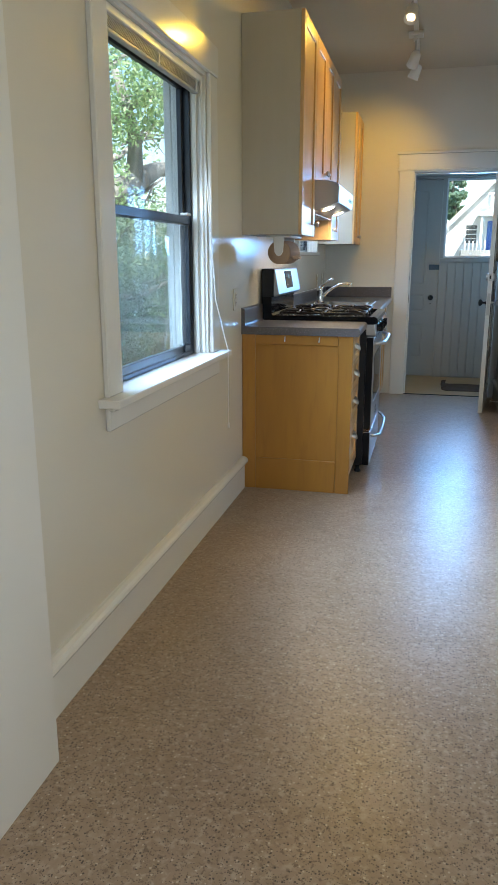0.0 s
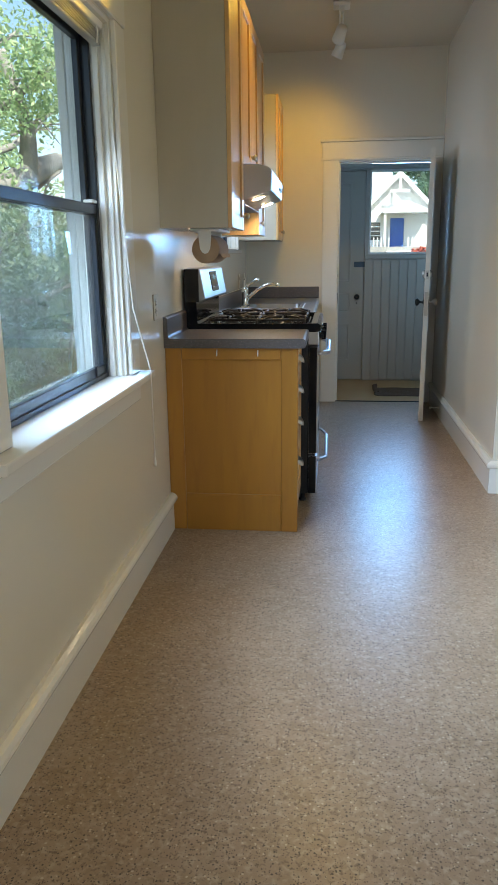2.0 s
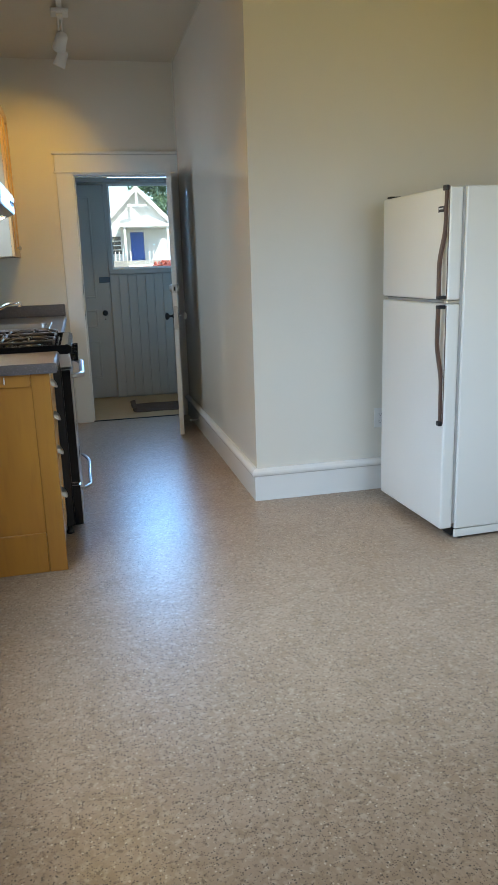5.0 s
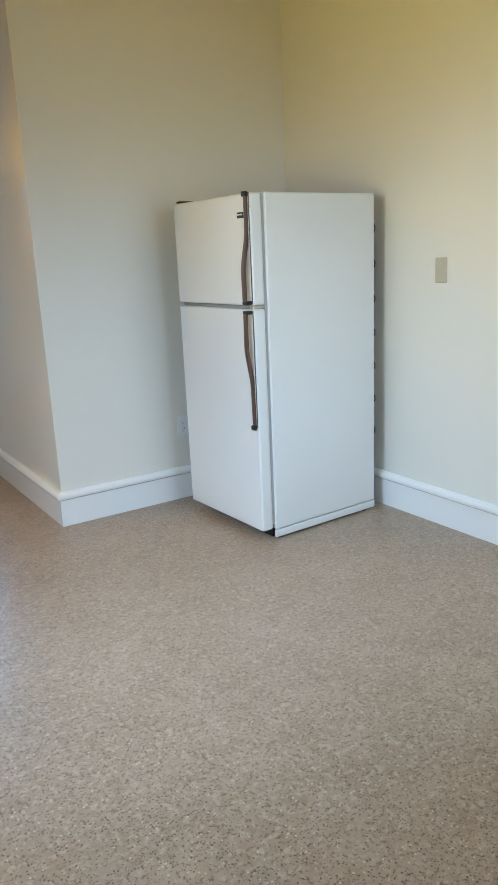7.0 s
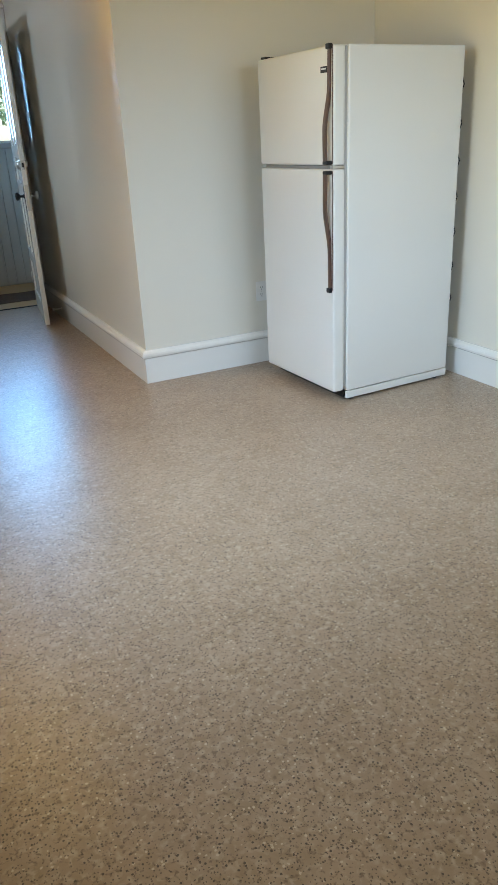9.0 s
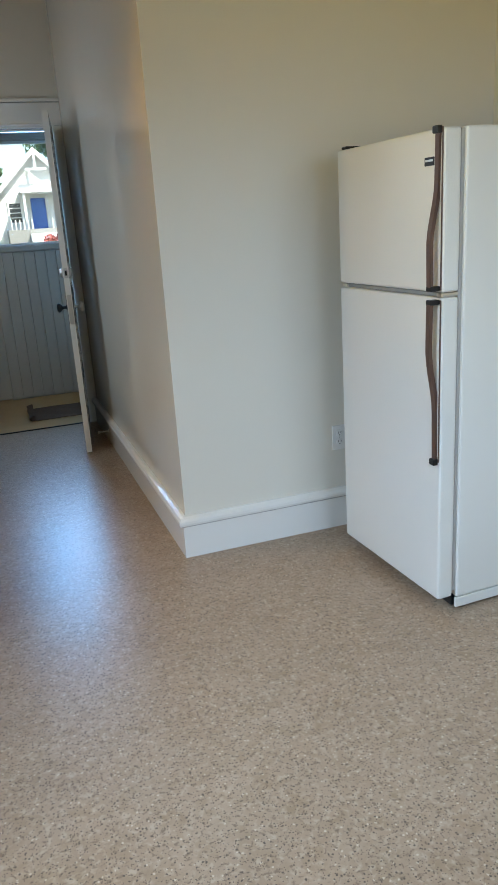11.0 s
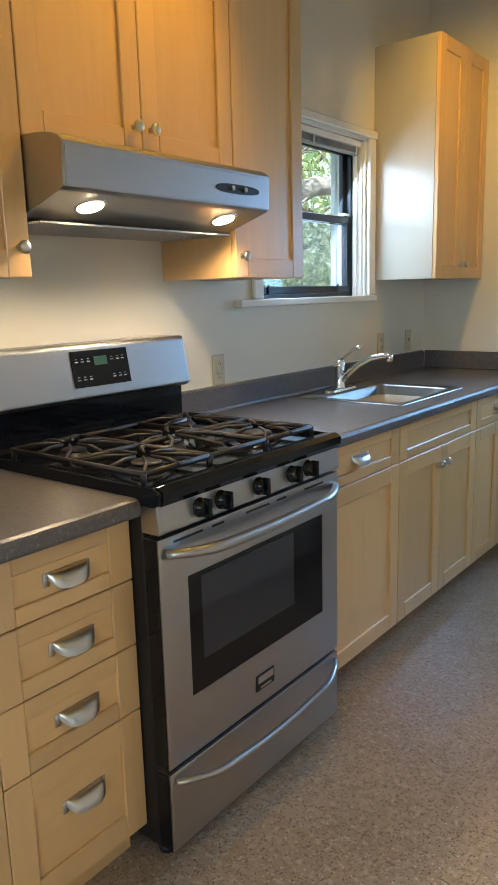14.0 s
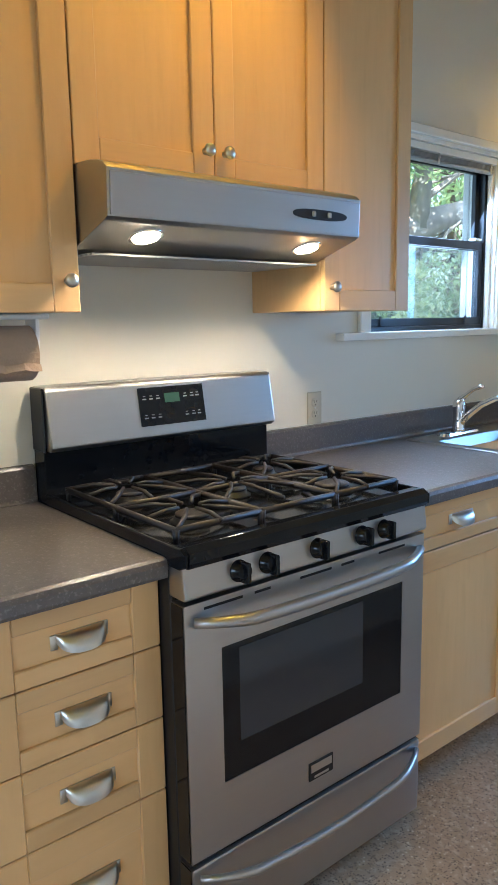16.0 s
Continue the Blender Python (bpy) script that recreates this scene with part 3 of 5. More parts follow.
od = empty("door_2", (0.27, YO, 0), "grey-blue weathered old panelled back door with a slotted plate", "door")
tagged(od, kind="structure")
pan = [(0.40, 0.62, 1.03, 2.0), (0.73, 0.95, 1.03, 2.0), (0.40, 0.95, 0.735, 0.915), (0.40, 0.62, 0.22, 0.60), (0.73, 0.95, 0.22, 0.60)]
ol = panelled("door_leaf", OLDPAINT, od, 0.265, 1.085, YO + 0.006, YO + 0.046, 0.012, 2.112, pan, 0.018)
box("slotted_plate", SLOTPAINT, ol, 0.985, 1.112, YO - 0.012, YO + 0.005, 1.18, 1.235, 0.002, "slate blue metal latch box")
lathe("door_knob", BLACKMAT, ol, (1.02, YO + 0.005, 0.88), (0, -1, 0), [(0, 0.012), (0.03, 0.010), (0.038, 0.024), (0.05, 0.028), (0.06, 0.02), (0.063, 0.008)], label="round black old door knob")
box("lock_plate", OLDPAINT, ol, 0.995, 1.045, YO + 0.001, YO + 0.005, 0.78, 0.96, 0.001, "painted-over keyhole plate")
lathe("keyhole", BLACKMAT, ol, (1.02, YO + 0.001, 0.815), (0, -1, 0), [(0, 0.006), (0.001, 0.006)], seg=10)

for a, b, c, d in ((0.262, 0.285, 0.0, 2.118), (1.068, 1.0885, 0.0, 2.118), (0.286, 1.067, 2.095, 2.118), (0.286, 1.067, 0.0, 0.026)):
    box("door_stop", OLDPAINT, od, a, b, YO + 0.050, YO + 0.085, c, d, 0)

board = []
x = 1.092
while x < 2.44:
    w = 0.088
    board.append(setting(box("beadboard", OLDPAINT, None, x + 0.0015, min(x + w, 2.48) - 0.0015, YO - 0.017, YO - 0.001, 0.012, 1.255, 0.003)))
    x += w
wf = empty("window_3", (PW[0], YO, PW[2]), "square porch window in a grey-painted frame with clear glass", "window")
tagged(wf, kind="structure")
box("window_sill", OLDPAINT, wf, 1.095, 2.02, YO - 0.035, YO + 0.0, 1.262, 1.302, 0.004)
box("frame_bottom", EXTWALL, wf, PW[0], PW[1], YO + 0.01, YO + 0.05, PW[2], PW[2] + 0.02, 0.002)
box("frame_top", EXTWALL, wf, PW[0], PW[1], YO + 0.01, YO + 0.05, PW[3] - 0.02, PW[3], 0.002)
box("frame_side", EXTWALL, wf, PW[0], PW[0] + 0.018, YO + 0.01, YO + 0.05, PW[2] + 0.02, PW[3] - 0.02, 0.002)
box("frame_side", EXTWALL, wf, PW[1] - 0.018, PW[1], YO + 0.01, YO + 0.05, PW[2] + 0.02, PW[3] - 0.02, 0.002)
pn = box("pane", GLASS, wf, PW[0] + 0.016, PW[1] - 0.016, YO + 0.028, YO + 0.032, PW[2] + 0.018, PW[3] - 0.018, 0)
pn.visible_shadow = False

mt = empty("door_mat", (1.35, 7.25, 0), "brown door mat with a curled rolled edge on the porch floor", "door mat")
bm = bmesh.new()
prof = []
for k in range(40):
    f = k / 39
    xx = 1.16 + 0.60 * f
    zz = 0.006
    if f < 0.12:
        a = (0.12 - f) / 0.12
        xx, zz = 1.232 - 0.055 * math.sin(a * 3.0), 0.006 + 0.020 * (1 - math.cos(a * 3.0))
    prof.append((xx, zz))
for j in range(13):
    yy = 7.06 + 0.44 * j / 12
    for xx, zz in prof:
        bm.verts.new((xx + 0.004 * math.sin(yy * 23), yy, zz + 0.0015 * math.sin(yy * 31 + xx * 19)))
bm.verts.ensure_lookup_table()
for j in range(12):
    for k in range(39):
        a = j * 40 + k
        bm.faces.new((bm.verts[a], bm.verts[a + 1], bm.verts[a + 41], bm.verts[a + 40]))
r = bmesh.ops.extrude_face_region(bm, geom=list(bm.faces))
bmesh.ops.translate(bm, verts=[v for v in r["geom"] if isinstance(v, bmesh.types.BMVert)], vec=(0, 0, -0.0042))
finish("mat_sheet", bm, MAT, mt)


# ---- windows ----
def window(name, w, casing_w, stool_out, stool_y, apron, parent_label, head=0.127):
    y0, y1, z0, z1 = w
    ob = tagged(empty(name, (0, y0, z0), parent_label, "window"), kind="structure")
    c = casing_w
    box("side_casing", TRIM, ob, 0, 0.020, y0 - c, y0, z0 + 0.003, z1, 0.004)
    box("side_casing", TRIM, ob, 0, 0.020, y1, y1 + c, z0 + 0.003, z1, 0.004)
    box("head_casing", TRIM, ob, 0, 0.024, y0 - c - 0.008, y1 + c + 0.008, z1 + 0.001, z1 + head, 0.004)
    st = bmesh.new()
    add_box(st, -0.0735, stool_out, stool_y[0], stool_y[1], z0 - 0.026, z0 + 0.0028, 0.006, 2)
    finish("window_sill", st, TRIM, ob)
    if apron:
        box("apron", TRIM, ob, 0, 0.018, y0 - c, y1 + c, z0 - 0.026 - apron, z0 - 0.027, 0.005)
        box("apron_moulding", TRIM, ob, 0.0, 0.035, y0 - c, y1 + c, z0 - 0.044, z0 - 0.0265, 0.006)
    # jambs
    box("side_jamb", TRIM, ob, -0.16, -0.001, y0 - 0.001, y0 + 0.012, z0, z1, 0.001)
    box("side_jamb", TRIM, ob, -0.16, -0.001, y1 - 0.012, y1 + 0.001, z0, z1, 0.001)
    box("jamb_bead", TRIM, ob, -0.062, -0.040, y1 - 0.026, y1 - 0.0125, z0, z1 - 0.015, 0.003)
    box("jamb_bead", TRIM, ob, -0.030, -0.014, y1 - 0.020, y1 - 0.0125, z0, z1 - 0.015, 0.003)
    box("head_jamb", TRIM, ob, -0.16, -0.001, y0 + 0.012, y1 - 0.012, z1 - 0.014, z1 + 0.001, 0.001)
    # exterior reveal
    for a, b in ((y0 - 0.10, y0 + 0.014), (y1 - 0.014, y1 + 0.10)):
        box("exterior_casing", EXTWALL, ob, -0.195, -0.161, a, b, z0 - 0.05, z1 + 0.12, 0.004)
    box("exterior_casing", EXTWALL, ob, -0.195, -0.161, y0 + 0.014, y1 - 0.014, z1 - 0.012, z1 + 0.12, 0.004)
    box("exterior_sill", EXTWALL, ob, -0.205, -0.161, y0 + 0.014, y1 - 0.014, z0 - 0.06, z0 - 0.015, 0.004)
    # metal frame and sashes
    fx0, fx1, ya, yb = -0.125, -0.070, y0 + 0.013, y1 - 0.013
    zb, zt = z0 + 0.002, z1 - 0.016
    for a in (ya, yb - 0.016):
        box("frame_side", ALU, ob, fx0, fx1, a, a + 0.016, zb, zt, 0.002)
    box("frame_bottom", ALU, ob, fx0, fx1, ya + 0.016, yb - 0.016, zb, zb + 0.018, 0.002)
    box("frame_top", ALU, ob, fx0, fx1, ya + 0.016, yb - 0.016, zt - 0.018, zt, 0.002)
    zm = (zb + zt) / 2 + 0.0
    for nm, xa, xb, za, zc in (("lower_sash", -0.095, -0.074, zb + 0.018, zm + 0.018), ("upper_sash", -0.121, -0.100, zm - 0.018, zt - 0.018)):
        s = box(nm, ALU, ob, xa, xb, ya + 0.016, yb - 0.016, za, za + 0.032, 0.002)
        box("top_rail", ALU, s, xa, xb, ya + 0.016, yb - 0.016, zc - 0.034, zc, 0.002)
        box("stile", ALU, s, xa, xb, ya + 0.016, ya + 0.042, za + 0.032, zc - 0.034, 0.002)
        box("stile", ALU, s, xa, xb, yb - 0.042, yb - 0.016, za + 0.032, zc - 0.034, 0.002)
        g = box("pane", GLASS, s, (xa + xb) / 2 - 0.002, (xa + xb) / 2 + 0.002, ya + 0.040, yb - 0.040, za + 0.030, zc - 0.032, 0)
        g.visible_shadow = False
        if nm == "lower_sash":
            sc = box("insect_screen", SCREEN, ob, -0.1285, -0.1275, ya + 0.016, yb - 0.016, za, zc - 0.02, 0, "fine grey insect screen")
            sc.visible_shadow = False
            for yy in (ya + 0.14, yb - 0.14):
                box("sash_tab", ALU, s, xb, xb + 0.008, yy - 0.006, yy + 0.006, za + 0.002, za + 0.040, 0.002)
            box("sash_lock", NICKEL, s, xa - 0.004, xb + 0.012, yb - 0.085, yb - 0.040, zc + 0.0005, zc + 0.014, 0.003, "nickel sash catch")
    return ob


window("window_1", W1, 0.112, 0.072, (W1[0] - 0.155, W1[1] + 0.150), 0.085, "double-hung window with dark metal sashes and white trim")
window("window_2", W2, 0.060, 0.040, (W2[0] - 0.170, W2[1] + 0.045), 0.0, "double-hung window with dark metal sashes above the counter", 0.036)


def blind(w, drop, cords, label):
    y0, y1, z0, z1 = w
    ob = empty("window_blind", (-0.035, y0, z1), label, "blind")
    box("head_rail", WHITEP, ob, -0.058, -0.014, y0 + 0.016, y1 - 0.030, z1 - 0.042, z1 - 0.015, 0.003)
    zs = z1 - 0.046
    n = int(drop / 0.0042)
    for k in range(n):
        zz = zs - k * 0.0042
        box("slat", SLAT, ob, -0.049, -0.024, y0 + 0.022, y1 - 0.036, zz - 0.0016, zz, 0)
    zz = zs - n * 0.0042
    box("bottom_rail", SLAT, ob, -0.050, -0.023, y0 + 0.022, y1 - 0.036, zz - 0.012, zz, 0.003)
    for f in (0.07, 0.5, 0.92):
        yy = y0 + (y1 - y0) * f
        tube("ladder_tape", WHITEP, ob, [(-0.022, yy, z1 - 0.03), (-0.018, yy + 0.004, z1 - 0.06), (-0.016, yy - 0.004, zz + 0.01), (-0.02, yy, zz - 0.014)], 0.0035, 6, "bunched white ladder cord")
    if cords:
        for d in (0.0, 0.009):
            tube("pull_cord", WHITEP, ob, [(-0.010, y1 - 0.055 + d, z1 - 0.04), (0.0, y1 - 0.045 + d, z1 - 0.3), (0.030, y1 + 0.01 + d, z0 + 0.25), (0.078, y1 + 0.045 + d, z0 + 0.01), (0.078, y1 + 0.048 + d, z0 - 0.34)], 0.0014, 6, "thin white pull cord")
        lathe("cord_tassel", WHITEP, ob, (0.078, y1 + 0.052, z0 - 0.37), (0, 0, 1), [(0, 0.006), (0.02, 0.005), (0.035, 0.002)], 10)
    return ob


blind(W1, 0.036, True, "grey mini blind drawn up high over the window glass")
blind(W2, 0.024, False, "grey mini blind drawn up high over the sink window")

def plain_window(wname, X, Y, wlabel):
    w4 = tagged(empty(wname, (X, Y, 0.90), wlabel, "window"), kind="structure")
    for n_, a, b, c, d in (("side_casing", X - 0.110, X + 0.000, 0.90, 2.09), ("side_casing", X + 1.060, X + 1.170, 0.90, 2.09), ("head_casing", X - 0.120, X + 1.180, 2.091, 2.21)):
        box(n_, TRIM, w4, a, b, Y, Y + 0.02, c, d, 0.004)
    box("window_sill", TRIM, w4, X - 0.130, X + 1.190, Y + 0.0005, Y + 0.06, 0.872, 0.8985, 0.005)
    for n_, a, b, c, d in (("stile", X + 0.001, X + 0.035, 0.901, 2.089), ("stile", X + 1.025, X + 1.059, 0.901, 2.089), ("rail", X + 0.036, X + 1.024, 0.901, 0.94), ("rail", X + 0.036, X + 1.024, 2.05, 2.089), ("rail", X + 0.036, X + 1.024, 1.48, 1.515)):
        box(n_, ALU, w4, a, b, Y - 0.11, Y - 0.08, c, d, 0.002)
    for c, d in ((0.941, 1.479), (1.516, 2.049)):
        g = box("pane", GLASS, w4, X + 0.036, X + 1.024, Y - 0.097, Y - 0.093, c, d, 0)
        g.visible_shadow = False
    return w4


plain_window("window_4", 1.83, HYR, "white-trimmed window lighting the fridge side of the room")
# The second one is never in view; added as a light source for the hall.
plain_window("added_hall_window", HX1, -1.40, "unseen white-trimmed window added to light the hall").rotation_euler = (0, 0, radians(90))

# ---- outdoors ----
gr = setting(box("ground", GROUND, None, -220, 220, -160, 260, -0.90, -0.60, 0))
setting(box("road", ASPHALT, None, -90, 90, 17.5, 25.5, -0.598, -0.585, 0))
for a, b in ((15.3, 17.5), (25.5, 27.3)):
    setting(box("pavement", CONCRETE, None, -90, 90, a, b, -0.599, -0.46, 0.02))
setting(box("exterior_wall_west", EXTWALL, None, -0.19, -0.1605, -3.2, W1[0] - 0.11, -0.6, 3.08, 0))
wall("exterior_wall_south", EXTWALL, "y", -3.23, -3.201, -0.19, XE + 0.15, -0.6, 3.08)
setting(box("foundation", CONCRETE, None, -0.16, XE + 0.15, -3.2, YO + 0.1, -0.6, -0.121, 0))
# House roof, unseen, stretched past the walls to keep sun out of window_4.
setting(box("roof_deck", ROOFING, None, -0.55, XE + 3.5, -5.5, YN + 0.5, CEILZ + 0.152, CEILZ + 0.3, 0))
setting(box("porch_roof", ROOFING, None, -0.25, 2.75, YN + 0.142, YO + 0.12, 2.421, 2.5, 0))


def leaves(name, mat, parent, centres, count, size, seed, squash=1.0, at=(0, 0, 0)):
    rng = np.random.default_rng(seed)
    cs = np.array([c[:3] for c in centres])
    rs = np.array([c[3] for c in centres])
    pick = rng.choice(len(cs), count, p=rs ** 2 / np.sum(rs ** 2))
    d = rng.normal(size=(count, 3))
    d /= np.linalg.norm(d, axis=1)[:, None]
    rad = rs[pick] * (0.45 + 0.6 * rng.random(count) ** 0.6)
    p = cs[pick] + d * rad[:, None] * np.array([1, 1, squash]) - np.array(base_of(parent))
    u = rng.normal(size=(count, 3))
    u /= np.linalg.norm(u, axis=1)[:, None]
    v = np.cross(u, rng.normal(size=(count, 3)))
    v /= np.linalg.norm(v, axis=1)[:, None]
    s = size * (0.6 + 0.8 * rng.random(count))[:, None]
    quad = np.stack([p - u * s, p + v * s * 0.45, p + u * s, p - v * s * 0.45], 1).reshape(-1, 3)
    me = bpy.data.meshes.new(name)
    me.from_pydata(quad.tolist(), [], np.arange(count * 4).reshape(-1, 4).tolist())
    me.materials.append(mat)
    ob = new(name, me)
    ob.parent = parent
    return ob


def tree(at, height, spread, seed, count, leaf, mat, label, trunk_r=0.16, low=0.35, limbs=()):
    rng = random.Random(seed)
    ob = empty("tree", at, label, "tree")
    x, y, z = at
    bm = bmesh.new()
    top = Vector((x + rng.uniform(-0.4, 0.4), y + rng.uniform(-0.4, 0.4), z + height * 0.75))
    pts = [Vector(at).lerp(top, f) + Vector((0.25 * math.sin(f * 5 + seed), 0.25 * math.cos(f * 4 + seed), 0)) * f for f in (0, 0.15, 0.35, 0.55, 0.8, 1)]
    add_tube(bm, pts, [trunk_r * s for s in (1.3, 1.0, 0.85, 0.65, 0.4, 0.2)], 12)
    centres = []
    for k in range(15):
        f = low + (1 - low) * k / 14
        start = Vector(at).lerp(top, f)
        a = k * 2.4 + seed
        reach = spread * (0.55 + 0.45 * rng.random()) * (1.1 - 0.5 * f)
        end = start + Vector((math.cos(a) * reach, math.sin(a) * reach, reach * rng.uniform(0.1, 0.6)))
        mid = start.lerp(end, 0.5) + Vector((0, 0, -0.08 * reach))
        add_tube(bm, [start, mid, end], [trunk_r * 0.42, trunk_r * 0.27, trunk_r * 0.08], 8)
        for q in range(6):
            c = mid.lerp(end, rng.random() * 1.15) + Vector((rng.uniform(-1, 1), rng.uniform(-1, 1), rng.uniform(-0.6, 0.8))) * spread * 0.22
            centres.append((c.x, c.y, c.z, spread * rng.uniform(0.10, 0.24)))
            add_tube(bm, [start.lerp(end, 0.5 + 0.08 * q), c], [trunk_r * 0.10, trunk_r * 0.03], 5)
    finish("trunk", bm, LIMB if y < 12 else BARK, ob, smooth=True)
    if limbs:
        lb = bmesh.new()
        for pts_, rads in limbs:
            add_tube(lb, pts_, rads, 12)
        finish("limb", lb, LIMB, ob, "thick pale grey forked limb", smooth=True)
        line = [Vector(a).lerp(Vector(b), k / 4) for pts_, _ in limbs for a, b in zip(pts_, pts_[1:]) for k in range(5)]
        centres = [c for c in centres if all((Vector(c[:3]) - p).length > c[3] + 0.10 or c[0] < p.x - 0.3 for p in line)]
    leaves("crown", mat, ob, centres, count, leaf, seed)
    return ob


tree((-4.6, 5.2, -0.6), 6.2, 2.9, 3, 34000, 0.036, LEAF, "leafy oak with sunlit yellow-green foliage and a grey forked trunk", 0.2, 0.25)
tree((-3.9, 9.4, -0.6), 5.6, 2.6, 11, 30000, 0.036, LEAF, "broad green tree with light bark beside the kitchen window", 0.17, 0.25,
     (([(-3.85, 9.3, 0.9), (-3.5, 8.8, 1.6), (-3.15, 8.75, 2.1), (-3.0, 9.5, 2.36), (-3.0, 10.3, 2.58), (-3.0, 11.2, 2.66), (-3.2, 12.2, 3.0)], [0.16, 0.14, 0.13, 0.16, 0.11, 0.09, 0.05]),
      ([(-3.0, 9.35, 2.30), (-3.0, 9.46, 2.9), (-3.15, 9.2, 3.7)], [0.13, 0.09, 0.05])))
tree((-8.0, 10.5, -0.6), 7.5, 3.6, 7, 17000, 0.055, LEAF, "tall green tree behind the garden hedge", 0.2, 0.2)
tree((-7.5, 16.0, -0.6), 7.0, 3.4, 5, 9000, 0.075, LEAF, "tall green tree at the far end of the garden", 0.2, 0.2)
hedge = empty("hedge", (-3.4, 4.0, -0.6), "dense dark green hedge beneath the trees", "hedge")
_h = []
_r = random.Random(4)
for k in range(230):
    yy = 2.0 + 12 * k / 230
    _h.append((-3.2 + _r.uniform(-0.6, 0.6) - 0.10 * (yy - 4), yy, _r.uniform(-0.5, 1.45), _r.uniform(0.22, 0.42)))
leaves("foliage", LEAF2, hedge, _h, 46000, 0.030, 21)
bm = bmesh.new()
for k in range(26):
    yy = 2.2 + 0.46 * k
    xx = -3.2 - 0.10 * (yy - 4)
    add_tube(bm, [(xx, yy, -0.6), (xx + _r.uniform(-0.2, 0.2), yy + 0.1, 0.3), (xx + _r.uniform(-0.3, 0.3), yy + _r.uniform(-0.3, 0.3), 1.2)], [0.025, 0.018, 0.006], 6)
finish("stems", bm, BARK, hedge)


def gable_house(name, x0, x1, y0, y1, eave, ridge, label, wall_mat=HOUSEWALL):
    ob = empty(name, ((x0 + x1) / 2, y0, -0.6), label, "house")
    xm = (x0 + x1) / 2
    bm = bmesh.new()
    add_prism(bm, [(x0, -0.6), (x1, -0.6), (x1, eave), (xm, ridge), (x0, eave)], "y", y0, y1)
    finish("walls", bm, wall_mat, ob)
    cl = bmesh.new()
    z = -0.4
    while z < ridge - 0.25:
        half = (x1 - x0) / 2 if z < eave else (x1 - x0) / 2 * (ridge - z) / (ridge - eave)
        add_box(cl, xm - half + 0.03, xm + half - 0.03, y0 - 0.018, y0 - 0.001, z, z + 0.13)
        z += 0.15
    finish("cladding", cl, wall_mat, ob)
    sl = (ridge - eave) / ((x1 - x0) / 2)
    for s in (-1, 1):
        bm = bmesh.new()
        xe = xm + s * ((x1 - x0) / 2 + 0.45)
        ze = eave - 0.45 * sl
        add_prism(bm, [(xm, ridge + 0.02), (xe, ze + 0.02), (xe, ze + 0.16), (xm, ridge + 0.16)], "y", y0 - 0.5, y1 + 0.4)
        finish("roof_slope", bm, ROOFING, ob)
        bm = bmesh.new()
        add_prism(bm, [(xm, ridge - 0.14), (xe, ze - 0.14), (xe, ze + 0.17), (xm, ridge + 0.17)], "y", y0 - 0.54, y0 - 0.501)
        finish("bargeboard", bm, EXTWALL, ob, "white bargeboard")
    return ob


def house_window(parent, x0, x1, z0, z1, y, bars=2):
    w = box("window", DARKPANE, parent, x0, x1, y - 0.03, y - 0.019, z0, z1, 0)
    for a, b, c, d in ((x0 - 0.09, x0, z0 - 0.09, z1 + 0.09), (x1, x1 + 0.09, z0 - 0.09, z1 + 0.09), (x0, x1, z0 - 0.09, z0), (x0, x1, z1, z1 + 0.09)):
        box("frame", EXTWALL, w, a, b, y - 0.07, y - 0.019, c, d, 0.005)
    for k in range(1, bars + 1):
        zz = z0 + (z1 - z0) * k / (bars + 1)
        box("glazing_bar", EXTWALL, w, x0, x1, y - 0.06, y - 0.031, zz - 0.025, zz + 0.025, 0)
    return w


HY = 45.0
h = gable_house("house", 1.6, 7.4, HY, HY + 9, 2.9, 5.8, "white gabled clapboard house with a bright blue front door")
house_window(h, 2.88, 3.48, 2.15, 3.15, HY, 3)
box("front_door", BLUEPAINT, h, 4.05, 4.83, HY - 0.06, HY - 0.019, 1.75, 3.37, 0.01, "bright blue front door")
for a, b, c, d in ((3.93, 4.04, 1.75, 3.48), (4.84, 4.95, 1.75, 3.48), (4.05, 4.83, 3.38, 3.48)):
    box("door_frame", EXTWALL, h, a, b, HY - 0.09, HY - 0.019, c, d, 0.005)
bm = bmesh.new()
add_prism(bm, [(3.45, 3.58), (6.2, 3.58), (6.2, 3.66), (4.83, 4.20), (3.45, 3.66)], "y", HY - 2.0, HY - 0.02)
finish("porch_roof", bm, EXTWALL, h, "white gabled porch roof")
for xx in (3.62, 6.05):
    box("porch_post", EXTWALL, h, xx - 0.07, xx + 0.07, HY - 1.9, HY - 1.76, -0.598, 3.58, 0.01)
box("porch_deck", CONCRETE, h, 2.6, 6.2, HY - 2.0, HY - 0.02, -0.598, 1.74, 0.01)
for k in range(16):
    xx = 2.7 + 3.4 * (k + 0.5) / 16
    if not 3.95 < xx < 4.9:
        box("baluster", EXTWALL, h, xx - 0.03, xx + 0.03, HY - 1.98, HY - 1.92, 1.74, 2.25, 0)
for k in range(7):
    box("step", EXTWALL, h, 3.7, 5.2, HY - 2.3 - 0.3 * k, HY - 2.01 - 0.3 * k, -0.598, 1.50 - 0.28 * k, 0.01)
bm = bmesh.new()
add_box(bm, 3.95, 5.05, HY - 0.62, HY - 0.55, 4.78, 4.90)
add_box(bm, 4.44, 4.56, HY - 0.62, HY - 0.55, 4.90, 5.62)
finish("gable_brace", bm, EXTWALL, h, "white gable brace")
h3 = empty("house", (-3.2, HY - 4, -0.6), "low white flat-roofed house beyond the street", "house")
